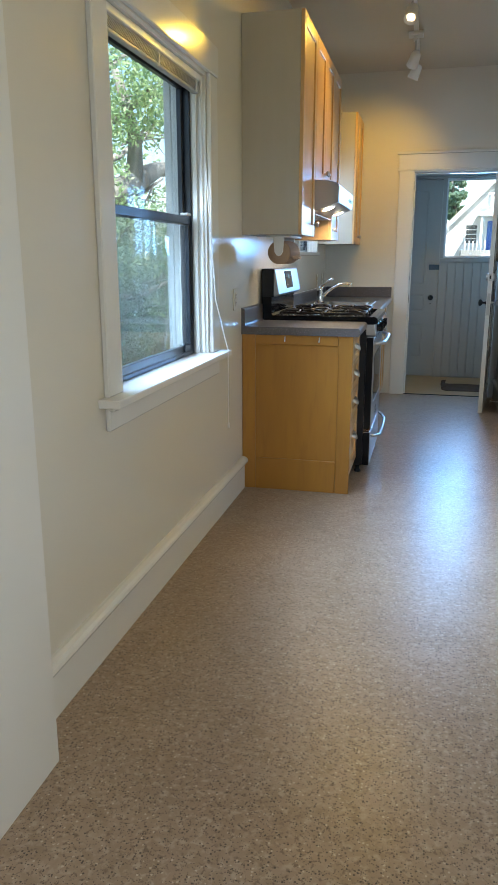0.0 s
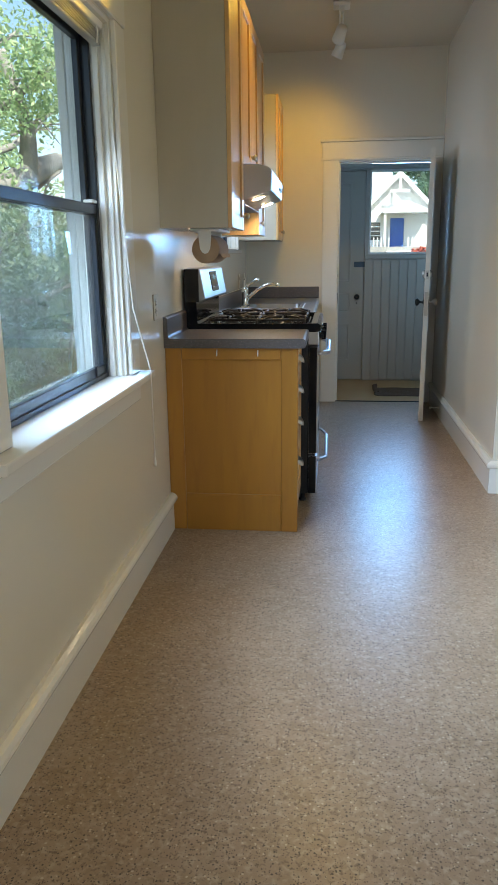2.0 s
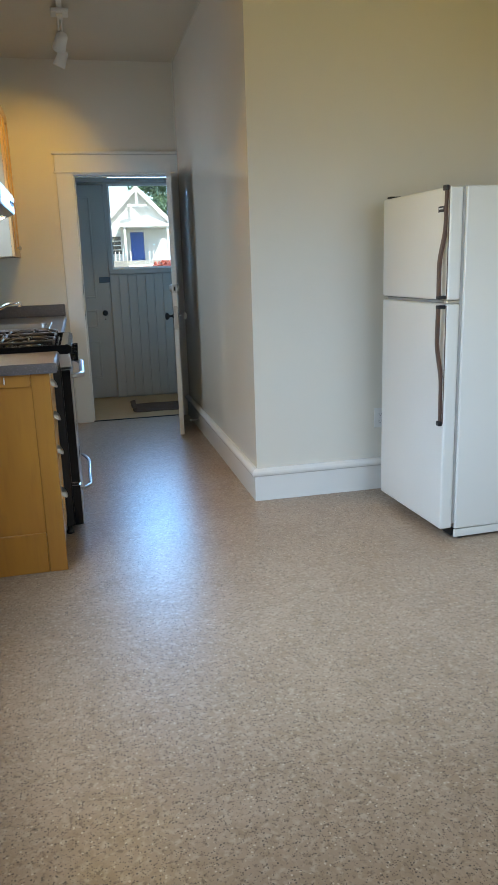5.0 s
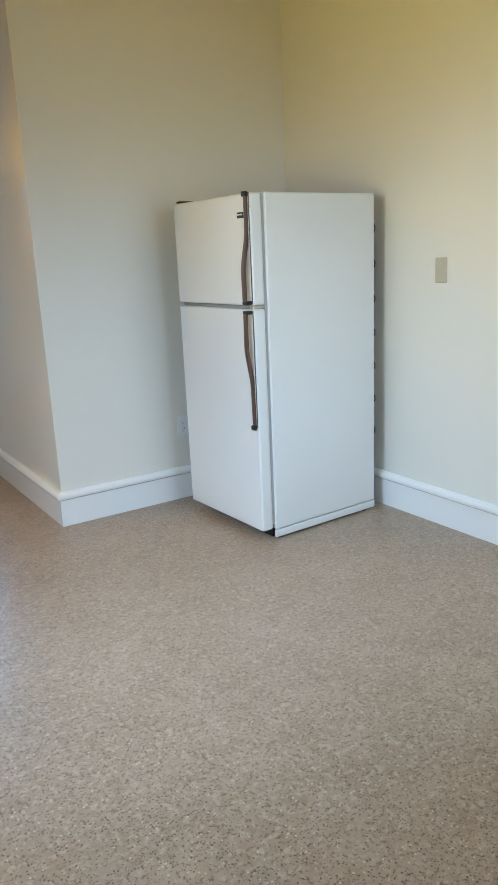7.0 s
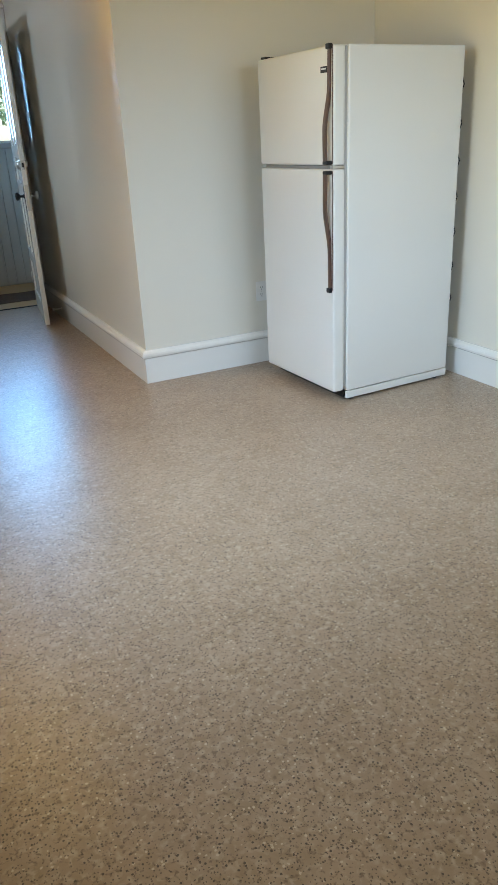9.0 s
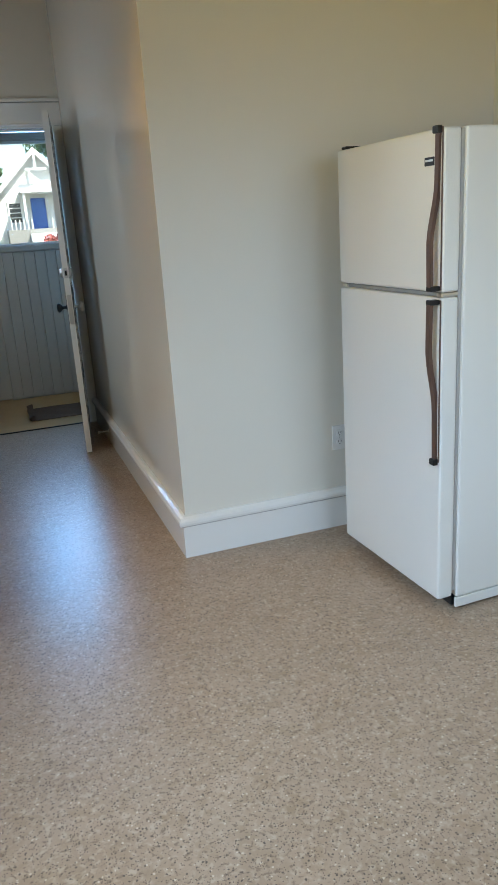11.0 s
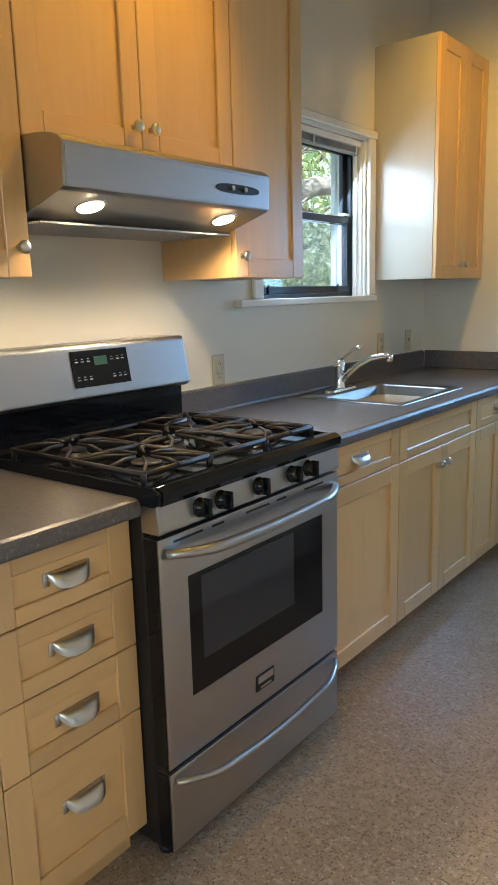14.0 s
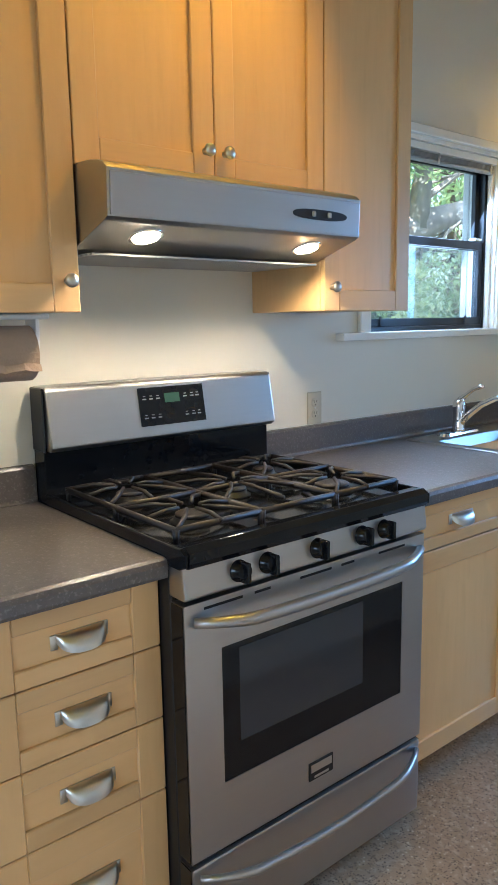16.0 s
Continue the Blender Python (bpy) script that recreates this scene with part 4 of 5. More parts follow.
box("walls", HOUSEWALL, h3, -5.6, -2.3, HY - 4, HY + 2, -0.598, 3.0, 0.02)
box("roof", ROOFING, h3, -5.8, -2.1, HY - 4.4, HY + 2.3, 3.001, 3.25, 0.02)
house_window(h3, -4.6, -3.8, 1.0, 2.2, HY - 4)
h4 = empty("shed", (-0.6, 19.0, -0.6), "low outbuilding with a terracotta tiled roof", "shed")
box("walls", HOUSEWALL, h4, -2.2, 1.0, 12.5 + 15.4, 31.0, -0.46, 0.95, 0.02)
bm = bmesh.new()
add_prism(bm, [(27.6, 0.951), (31.3, 0.951), (29.4, 1.60)], "x", -2.4, 1.2)
finish("roof", bm, TERRACOTTA, h4, "terracotta tiled roof")
pole = empty("utility_pole", (-1.9, 38.0, -0.6), "tall wooden utility pole with a crossarm", "utility pole")
lathe("post", BARK, pole, (-1.9, 38.0, -0.6), (0, 0, 1), [(0, 0.16), (8.5, 0.11)], 12)
box("crossarm", BARK, pole, -2.8, -1.0, 37.80, 37.88, 7.3, 7.42, 0.01)
bush = empty("flower_bed", (4.6, HY - 3.0, -0.6), "terracotta-red flowering shrubs in front of the house", "shrub")
_b = [(3.3 + 0.30 * k, HY - 4.6 + _r.uniform(-0.3, 0.3), -0.2 + _r.uniform(0, 1.6), 0.4) for k in range(10)]
leaves("foliage", REDPAINT, bush, _b, 2500, 0.10, 5)
tree((2.9, HY + 17, -0.6), 10.5, 1.3, 31, 9000, 0.22, LEAF3, "tall narrow dark green tree behind the street houses", 0.3, 0.3)
tree((9.5, HY + 24, -0.6), 12.5, 4.0, 33, 8000, 0.22, LEAF3, "rounded dark green tree behind the street houses", 0.3, 0.3)
tree((-8.0, HY - 2, -0.6), 5.2, 2.8, 35, 8000, 0.16, LEAF3, "low broad green tree beside the white house", 0.2, 0.3)
tree((13.0, HY - 6, -0.6), 6.0, 2.5, 37, 6000, 0.14, LEAF3, "small green street tree", 0.14, 0.35)
tree((-1.6, 33.0, -0.6), 3.5, 1.5, 41, 6000, 0.10, LEAF, "low rounded green garden tree beyond the outbuilding", 0.12, 0.3)


# ---- kitchen cabinets ----
def knob(parent, at, axis, label="round brushed nickel knob"):
    return lathe("knob", NICKEL, parent, at, axis, [(0, 0.009), (0.003, 0.007), (0.012, 0.006), (0.016, 0.011), (0.021, 0.0155), (0.026, 0.0155), (0.031, 0.010), (0.0325, 0.003)], 20, label)


def cup_pull(parent, x, yc, z, w=0.105, h=0.022, d=0.030):
    """A half-shell pull, open below, on a face that looks along +x."""
    bm = bmesh.new()
    rows, cols = 8, 16
    for shell in (0, 1):
        k_ = 1.0 - 0.09 * shell
        for i in range(rows + 1):
            a = math.pi / 2 * i / rows
            for j in range(cols + 1):
                u = -1 + 2 * j / cols
                r = math.sqrt(max(0.0, 1 - abs(u) ** 2.6)) * k_
                bm.verts.new((x + (d * math.sin(a) * r if r > 0 else 0) + 0.0005, yc + u * w / 2, z + h - 0.001 * shell - (0.013 + 0.024 * r) * (1 - math.cos(a))))
    bm.verts.ensure_lookup_table()
    n = (rows + 1) * (cols + 1)
    for s in (0, 1):
        for i in range(rows):
            for j in range(cols):
                q = s * n + i * (cols + 1) + j
                bm.faces.new([bm.verts[v] for v in (q, q + 1, q + cols + 2, q + cols + 1)])
    for j in range(cols):
        bm.faces.new([bm.verts[v] for v in (j, j + 1, n + j + 1, n + j)])
    bmesh.ops.remove_doubles(bm, verts=bm.verts, dist=0.00005)
    for s in (-1, 1):
        add_box(bm, x + 0.0003, x + 0.003, yc + s * w / 2 - 0.010, yc + s * w / 2 + 0.005, z - 0.008, z + h, 0.001)
    return finish("cup_pull", bm, NICKEL, parent, "brushed nickel cup pull", smooth=True)


def shaker(name, parent, y0, y1, z0, z1, xf, rail=0.062, thick=0.019, drawer=False):
    """A framed front that looks along +x: its sunk panel is the mesh, with stiles and rails under it."""
    p = box(name, MAPLE_H if drawer else MAPLE, parent, xf - thick + 0.001, xf - 0.009, y0 + rail - 0.004, y1 - rail + 0.004, z0 + rail - 0.004, z1 - rail + 0.004, 0)
    r2 = min(rail, (z1 - z0) * 0.26) if drawer else rail
    if drawer:
        bpy.data.objects.remove(p)
        p = box(name, MAPLE_H, parent, xf - thick + 0.001, xf - 0.009, y0 + rail - 0.004, y1 - rail + 0.004, z0 + r2 - 0.004, z1 - r2 + 0.004, 0)
    for a, b in ((y0, y0 + rail), (y1 - rail, y1)):
        box("stile", MAPLE, p, xf - thick, xf, a, b, z0, z1, 0.0022)
    for a, b in ((z0, z0 + r2), (z1 - r2, z1)):
        box("rail", MAPLE_H, p, xf - thick, xf - 0.0004, y0 + rail + 0.0004, y1 - rail - 0.0004, a, b, 0.0022)
    return p


def carcass(parent, x0, x1, y0, y1, z0, z1, side, bottom):
    box("side_panel", side, parent, x0, x1, y0, y0 + 0.018, z0, z1, 0.001)
    box("side_panel", side, parent, x0, x1, y1 - 0.018, y1, z0, z1, 0.001)
    box("bottom_panel", side, parent, x0, x1 - 0.001, y0 + 0.0182, y1 - 0.0182, z0, z0 + 0.018, 0)
    box("top_panel", side, parent, x0, x1 - 0.001, y0 + 0.0182, y1 - 0.0182, z1 - 0.018, z1, 0)
    return box("back_panel", side, parent, x0, x0 + 0.008, y0 + 0.0182, y1 - 0.0182, z0 + 0.0182, z1 - 0.0182, 0)


UX, UZ, UT = 0.327, 1.425, 2.498
GAP = 0.0015
UPPERS = "maple wall cabinets"


def wall_cabinet(y0, y1, z0, doors, knobs, label, side=MAPLE, x1=UX):
    ob = empty("wall_cabinet", (0, y0, z0), label, "kitchen cabinet", UPPERS)
    carcass(ob, 0.001, x1 - 0.0195, y0 + 0.0005, y1 - 0.0005, z0, UT, side, "")
    w = (y1 - y0) / doors
    for k in range(doors):
        d = shaker("door", ob, y0 + k * w + GAP, y0 + (k + 1) * w - GAP, z0 - 0.001, UT + 0.001, x1)
        ky = y0 + (k + knobs[k]) * w + (0.030 if knobs[k] == 0 else -0.030)
        knob(d, (x1 - 0.001, ky, z0 + 0.067), (1, 0, 0))
    return ob


wall_cabinet(3.500, 3.9405, UZ, 1, (1,), "tall maple wall cabinet with pale side at the counter end", VENEER)
wall_cabinet(3.9415, 4.6995, 1.742, 2, (1, 0), "short double-door maple wall cabinet above the range hood")
wall_cabinet(4.7005, 5.080, UZ, 1, (0,), "narrow maple wall cabinet beside the sink window")
wall_cabinet(6.190, 6.778, UZ, 2, (1, 0), "double-door maple wall cabinet in the far corner", VENEER, 0.333)

BX, TOEZ, CAB = 0.617, 0.098, 0.893
LOWERS = "maple base cabinets"


def base_carcass(y0, y1, label):
    ob = empty("base_cabinet", (0, y0, 0), label, "kitchen cabinet", LOWERS)
    carcass(ob, 0.001, BX - 0.0205, y0 + 0.0005, y1 - 0.0005, TOEZ, CAB, MAPLE, "")
    box("toe_kick", MAPLE_H, ob, 0.50, 0.518, y0 + 0.0005, y1 - 0.0005, 0.0, TOEZ - 0.0005, 0.001)
    return ob


dc = empty("base_cabinet", (0, 3.52, 0), "four-drawer maple base cabinet at the counter end", "kitchen cabinet", LOWERS)
carcass(dc, 0.001, BX - 0.0205, 3.5205, 3.9335, TOEZ, CAB, MAPLE, "")
box("toe_kick", MAPLE_H, dc, 0.53, 0.548, 3.5205, 3.9335, 0, TOEZ - 0.0005, 0.001)
zs = [0.886, 0.741, 0.581, 0.416, 0.100]
for a, b in zip(zs, zs[1:]):
    d = shaker("drawer_front", dc, 3.563, 3.9335, b + 0.0015, a - 0.0015, BX, 0.063, drawer=True)
    cup_pull(d, BX - 0.009, 3.762, (a + b) / 2 + (0.0 if b > 0.2 else 0.03) - 0.008)
box("filler_stile", MAPLE, dc, BX - 0.0195, BX - 0.001, 3.5205, 3.5615, 0.100, 0.886, 0.002)

ep = empty("end_panel", (0, 3.50, 0), "framed honey-coloured maple end panel with two small hooks", "cabinet panel")
box("panel", HONEY, ep, 0.075, 0.545, 3.510, 3.5195, 0.18, 0.852, 0)
box("stile", HONEY, ep, 0.001, 0.077, 3.499, 3.5190, 0.0, CAB, 0.003)
box("stile", HONEY, ep, 0.541, 0.619, 3.499, 3.5190, 0.0, CAB, 0.003)
box("rail", HONEY, ep, 0.0785, 0.5395, 3.4995, 3.5190, 0.838, CAB, 0.003)
box("rail", HONEY, ep, 0.0785, 0.5395, 3.4995, 3.5190, 0.0, 0.185, 0.003)
for xx in (0.245, 0.435):
    hk = tube("hook", WHITEP, ep, [(xx, 3.499, 0.884), (xx, 3.495, 0.877), (xx, 3.494, 0.864), (xx, 3.488, 0.858), (xx, 3.481, 0.864)], 0.0028, 8, "small white hook")

b1 = base_carcass(4.705, 5.272, "maple base cabinet with one drawer over one door")
d = shaker("drawer_front", b1, 4.707, 5.270, 0.748, 0.886, BX, 0.062, drawer=True)
cup_pull(d, BX - 0.009, 4.990, 0.812)
d = shaker("door", b1, 4.707, 5.270, 0.104, 0.744, BX)
knob(d, (BX - 0.001, 4.738, 0.675), (1, 0, 0))
b2 = base_carcass(5.273, 6.030, "maple sink base cabinet with two doors")
shaker("false_front", b2, 5.275, 6.028, 0.748, 0.886, BX, 0.062, drawer=True)
for k in range(2):
    d = shaker("door", b2, 5.275 + 0.377 * k, 5.275 + 0.377 * (k + 1) - 0.001, 0.104, 0.744, BX)
    knob(d, (BX - 0.001, 5.6515 + (-0.030 if k == 0 else 0.030), 0.675), (1, 0, 0))
b3 = base_carcass(6.031, 6.640, "maple corner base cabinet with one drawer over two doors")
d = shaker("drawer_front", b3, 6.033, 6.638, 0.748, 0.886, BX, 0.062, drawer=True)
cup_pull(d, BX - 0.009, 6.3355, 0.812)
for k in range(2):
    d = shaker("door", b3, 6.033 + 0.303 * k, 6.033 + 0.303 * (k + 1) - 0.001, 0.104, 0.744, BX, 0.055)
    knob(d, (BX - 0.001, 6.3355 + (-0.028 if k == 0 else 0.028), 0.675), (1, 0, 0))
fp = empty("filler_panel", (0.6, 6.69, 0), "plain maple filler panel between cabinet and wall", "cabinet panel")
box("panel", MAPLE, fp, 0.585, 0.612, 6.6415, 6.784, TOEZ, CAB, 0.002)
box("toe_kick", MAPLE_H, fp, 0.50, 0.518, 6.6415, 6.784, 0.0, TOEZ + 0.03, 0.001)
box("cleat", MAPLE_H, fp, 0.5185, 0.5845, 6.6415, 6.784, TOEZ + 0.002, TOEZ + 0.02, 0.001)

# ---- worktops ----
CT, CB = 0.937, 0.8935


def counter_profile(xf):
    pts = [(0.001, CB), (xf - 0.012, CB), (xf - 0.004, CB + 0.002), (xf, CB + 0.010), (xf, CT - 0.014), (xf - 0.004, CT - 0.004), (xf - 0.014, CT), (0.040, CT)]
    return pts + [(0.001, CT)]


SPLASH = [(0.001, CT + 0.0003), (0.030, CT + 0.0003), (0.024, CT + 0.005), (0.021, CT + 0.012), (0.021, CT + 0.090), (0.016, CT + 0.097), (0.001, CT + 0.099)]


def splash(parent, y0, y1):
    bm = bmesh.new()
    add_prism(bm, SPLASH, "y", y0, y1)
    return finish("backsplash", bm, LAMINATE, parent)


ct = empty("countertop", (0, 3.48, CB), "short charcoal speckled laminate worktop with rounded front edge", "countertop")
bm = bmesh.new()
add_prism(bm, counter_profile(0.655), "y", 3.480, 3.9345)
finish("worktop", bm, LAMINATE, ct)
splash(ct, 3.480, 3.9345)

SK = (0.075, 0.560, 5.385, 6.010)
c2 = empty("countertop", (0, 4.70, CB), "long charcoal laminate worktop with a sink cutout and backsplash", "countertop")
bm = bmesh.new()
add_prism(bm, counter_profile(0.655), "y", 4.702, SK[2] + 0.02)
add_prism(bm, counter_profile(0.655), "y", SK[3] - 0.02, 6.784)
add_prism(bm, [(SK[1] - 0.02, CB)] + counter_profile(0.655)[1:7] + [(SK[1] - 0.02, CT)], "y", SK[2] + 0.0201, SK[3] - 0.0201)
add_prism(bm, [(0.001, CB), (SK[0] + 0.02, CB), (SK[0] + 0.02, CT), (0.001, CT)], "y", SK[2] + 0.0201, SK[3] - 0.0201)
finish("worktop", bm, LAMINATE, c2)
splash(c2, 4.702, 6.762)
box("backsplash", LAMINATE, c2, 0.0215, 0.650, 6.763, 6.7845, CT + 0.0005, CT + 0.098, 0.004)
tb = tube("caulk_line", WHITEP, c2, [(0.001, 4.71, CT + 0.099), (0.001, 6.76, CT + 0.099)], 0.003, 6)

# ---- sink and tap ----
sk = empty("sink", (0.3, 5.7, CT), "stainless steel single-bowl drop-in sink with a raised rim", "sink")
bm = bmesh.new()
x0, x1, y0, y1 = SK
bx0, bx1, by0, by1 = 0.165, 0.525, 5.450, 5.955


def rounded(x0, x1, y0, y1, r, z, n=5):
    out = []
    for cx, cy, a0 in ((x1 - r, y1 - r, 0), (x0 + r, y1 - r, 90), (x0 + r, y0 + r, 180), (x1 - r, y0 + r, 270)):
        for k in range(n + 1):
            a = radians(a0 + 90 * k / n)
            out.append((cx + r * math.cos(a), cy + r * math.sin(a), z))
    return out


loops = [rounded(x0 - 0.002, x1 + 0.002, y0 - 0.002, y1 + 0.002, 0.022, CT + 0.0006), rounded(x0, x1, y0, y1, 0.022, CT + 0.0055), rounded(x0 + 0.008, x1 - 0.008, y0 + 0.008, y1 - 0.008, 0.018, CT + 0.0055),
         rounded(x0 + 0.012, x1 - 0.012, y0 + 0.012, y1 - 0.012, 0.016, CT + 0.0030), rounded(bx0 - 0.006, bx1 + 0.006, by0 - 0.006, by1 + 0.006, 0.05, CT + 0.0030), rounded(bx0, bx1, by0, by1, 0.048, CT - 0.004),
         rounded(bx0 + 0.010, bx1 - 0.010, by0 + 0.010, by1 - 0.010, 0.045, CT - 0.15), rounded(bx0 + 0.028, bx1 - 0.028, by0 + 0.028, by1 - 0.028, 0.035, CT - 0.172), rounded(bx0 + 0.12, bx1 - 0.12, by0 + 0.2, by1 - 0.2, 0.03, CT - 0.178)]
vl = [[bm.verts.new(p) for p in lp] for lp in loops]
for a, b in zip(vl, vl[1:]):
    for k in range(len(a)):
        bm.faces.new((a[k], a[(k + 1) % len(a)], b[(k + 1) % len(a)], b[k]))
bm.faces.new(vl[-1])
finish("bowl", bm, STEEL_P, sk, smooth=True)
lathe("drain", CHROME, sk, (0.34, 5.72, CT - 0.1775), (0, 0, 1), [(0, 0.043), (0.003, 0.043), (0.004, 0.036), (0.001, 0.030)], 24, "chrome basket drain")

fa = empty("faucet", (0.115, 5.67, CT), "chrome single-lever kitchen faucet with a low arched spout", "faucet")
bm = bmesh.new()
pl = rounded(0.092, 0.148, 5.55, 5.79, 0.026, CT + 0.0035)
lo = [bm.verts.new(p) for p in pl]
hi = [bm.verts.new((0.12 + (p[0] - 0.12) * 0.85, 5.67 + (p[1] - 5.67) * 0.95, CT + 0.013)) for p in pl]
for k in range(len(lo)):
    bm.faces.new((lo[k], lo[(k + 1) % len(lo)], hi[(k + 1) % len(lo)], hi[k]))
bm.faces.new(lo[::-1])
bm.faces.new(hi)
finish("deck_plate", bm, CHROME, fa)
lathe("body", CHROME, fa, (0.12, 5.67, CT + 0.012), (0, 0, 1), [(0, 0.029), (0.01, 0.025), (0.05, 0.022), (0.075, 0.023), (0.10, 0.026), (0.118, 0.024), (0.128, 0.014)], 24)
pts = [(0.13, 5.67, CT + 0.045), (0.17, 5.67, CT + 0.085), (0.22, 5.67, CT + 0.125), (0.28, 5.67, CT + 0.155), (0.335, 5.67, CT + 0.165), (0.362, 5.67, CT + 0.162)]
tube("spout", CHROME, fa, pts, [0.014, 0.013, 0.012, 0.0115, 0.011, 0.011], 14)
lathe("aerator", CHROME, fa, (0.366, 5.67, CT + 0.172), (0, 0, -1), [(0, 0.010), (0.004, 0.0145), (0.030, 0.0145), (0.031, 0.010)], 18)
tube("lever", CHROME, fa, [(0.12, 5.67, CT + 0.135), (0.145, 5.67, CT + 0.155), (0.185, 5.67, CT + 0.185), (0.215, 5.67, CT + 0.197), (0.23, 5.67, CT + 0.198)], [0.014, 0.010, 0.008, 0.010, 0.006], 12)


# ---- range hood ----
hd = empty("range_hood", (0, 3.957, 1.56), "brushed stainless under-cabinet range hood with two lit lamps", "range hood")
HY0, HY1 = 3.943, 4.699
prof = [(0.002, 1.740), (0.330, 1.740), (0.360, 1.7395), (0.395, 1.737), (0.428, 1.731), (0.450, 1.723), (0.464, 1.712), (0.460, 1.616), (0.445, 1.609), (0.305, 1.564), (0.002, 1.556)]
bm = bmesh.new()
add_prism(bm, prof, "y", HY0, HY1, 0.002)
finish("hood_body", bm, STEEL, hd)
bm = bmesh.new()
add_prism(bm, [(0.462, 1.706), (0.4672, 1.704), (0.4635, 1.6185), (0.4585, 1.620)], "y", HY0 + 0.006, HY1 - 0.006, 0.001)
finish("front_panel", bm, STEEL, hd)
bm = bmesh.new()
oval = [(4.5475 + 0.095 * math.copysign(abs(math.cos(a)) ** 0.7, math.cos(a)), 1.662 + 0.0125 * math.copysign(abs(math.sin(a)) ** 0.8, math.sin(a))) for a in [2 * math.pi * k / 36 + 0.01 for k in range(36)]]
add_prism(bm, oval, "x", 0.458, 0.4682)
finish("control_panel", bm, BLACKMAT, hd, "dark oval control panel")
for yy in (4.520, 4.575):
    box("switch", NICKEL, hd, 0.4680, 0.4745, yy - 0.006, yy + 0.006, 1.656, 1.669, 0.002)
bm = bmesh.new()
for k in range(46):
    add_box(bm, 0.045 + 0.0062 * k, 0.048 + 0.0062 * k, HY0 + 0.03, HY1 - 0.03, 1.5505, 1.5552)
finish("filter_mesh", bm, MESHED, hd, "grey aluminium grease filter")
SL = math.atan2(1.609 - 1.564, 0.445 - 0.305)
for yy in (4.078, 4.575):
    nrm = Vector((math.sin(SL), 0, -math.cos(SL)))
    c = Vector((0.385, yy, 1.5900))
    lathe("lamp_rim", CHROME, hd, c - nrm * 0.001, nrm, [(0, 0.041), (0.004, 0.041), (0.005, 0.034), (0.003, 0.033)], 28)
    lathe("lamp_lens", BULB, hd, c + nrm * 0.0015, nrm, [(0, 0.032), (0.004, 0.031), (0.006, 0.020)], 28, "glowing warm white lens")
    lamp("hood_lamp", "SPOT", HOOD_W, HOODCOL, tuple(c + nrm * 0.012), tuple(c + Vector((0.02, 0, -1))), radius=0.025, cone=150)

# ---- gas range ----
RY0, RY1, RX = 3.9365, 4.6945, 0.700
rg = empty("gas_range", (0.35, 4.325, 0), "stainless steel gas range with black cooktop and five burner knobs", "stove")
box("body", BLACKMAT, rg, 0.012, RX - 0.045, RY0, RY1, 0.052, 0.915, 0.004, "black enamelled range side panels")
for a, b in ((0.06, RY0 + 0.05), (0.06, RY1 - 0.05), (RX - 0.075, RY0 + 0.05), (RX - 0.075, RY1 - 0.05)):
    lathe("foot", BLACKMAT, rg, (a, b, 0), (0, 0, 1), [(0, 0.020), (0.012, 0.020), (0.016, 0.012), (0.060, 0.012)], 16)
bm = bmesh.new()
add_box(bm, RX - 0.044, RX, RY0 + 0.002, RY1 - 0.002, 0.054, 0.264, 0.006, 2)
finish("drawer", bm, STEEL, rg)
# oven door with its window opening
od_ = bmesh.new()
wy0, wy1, wz0, wz1 = RY0 + 0.092, RY1 - 0.086, 0.428, 0.735
for a, b, c, d in ((RY0 + 0.002, wy0, 0.278, 0.846), (wy1, RY1 - 0.002, 0.278, 0.846), (wy0, wy1, 0.278, wz0), (wy0, wy1, wz1, 0.846)):
    add_box(od_, RX - 0.044, RX, a, b, c, d)
bmesh.ops.remove_doubles(od_, verts=od_.verts, dist=0.0001)
dr = finish("oven_door", od_, STEEL, rg)
box("window_border", BLACK, dr, RX - 0.012, RX - 0.002, wy0 - 0.001, wy1 + 0.001, wz0 - 0.001, wz1 + 0.001, 0.001, "black glass border")
box("window_glass", OVENGLASS, dr, RX - 0.0025, RX - 0.0012, wy0 + 0.047, wy1 - 0.147, wz0 + 0.079, wz1 - 0.014, 0.0004, "smoky oven window")
for k in range(5):
    a = RY0 + 0.05 + k * 0.132
    box("vent_slot", BLACKMAT, dr, RX - 0.002, RX + 0.0006, a, a + (0.10 if k % 2 == 0 else 0.045), 0.828, 0.834, 0.0005)
bm = bmesh.new()
for k in range(14):
    add_box(bm, RX - 0.040, RX - 0.010, RY0 + 0.0012, RY0 + 0.0022, 0.66 + 0.011 * k, 0.666 + 0.011 * k)
finish("side_vents", bm, BLACKMAT, dr)
for a, b in ((RY0 + 0.0002, RY0 + 0.0018), (RY1 - 0.0018, RY1 - 0.0002)):
    box("side_trim", BLACK, dr, RX - 0.0435, RX - 0.004, a, b, 0.280, 0.844, 0, "black enamelled door edge")
    box("side_trim", BLACK, rg, RX - 0.0435, RX - 0.004, a, b, 0.056, 0.262, 0, "black enamelled drawer edge")


def bow_handle(name, parent, z, out, sag, y0, y1, r=0.013):
    pts, rad = [], []
    n = 25
    for k in range(n):
        f = k / (n - 1)
        e = math.sin(math.pi * f)
        pts.append((RX + 0.004 + out * min(1.0, e * 2.2) ** 0.8, y0 + (y1 - y0) * f, z - sag * e))
        rad.append(r * (0.75 + 0.25 * min(1, e * 2)))
    return tube(name, STEEL, parent, pts, rad, 14, "curved tubular stainless handle", 1.0)


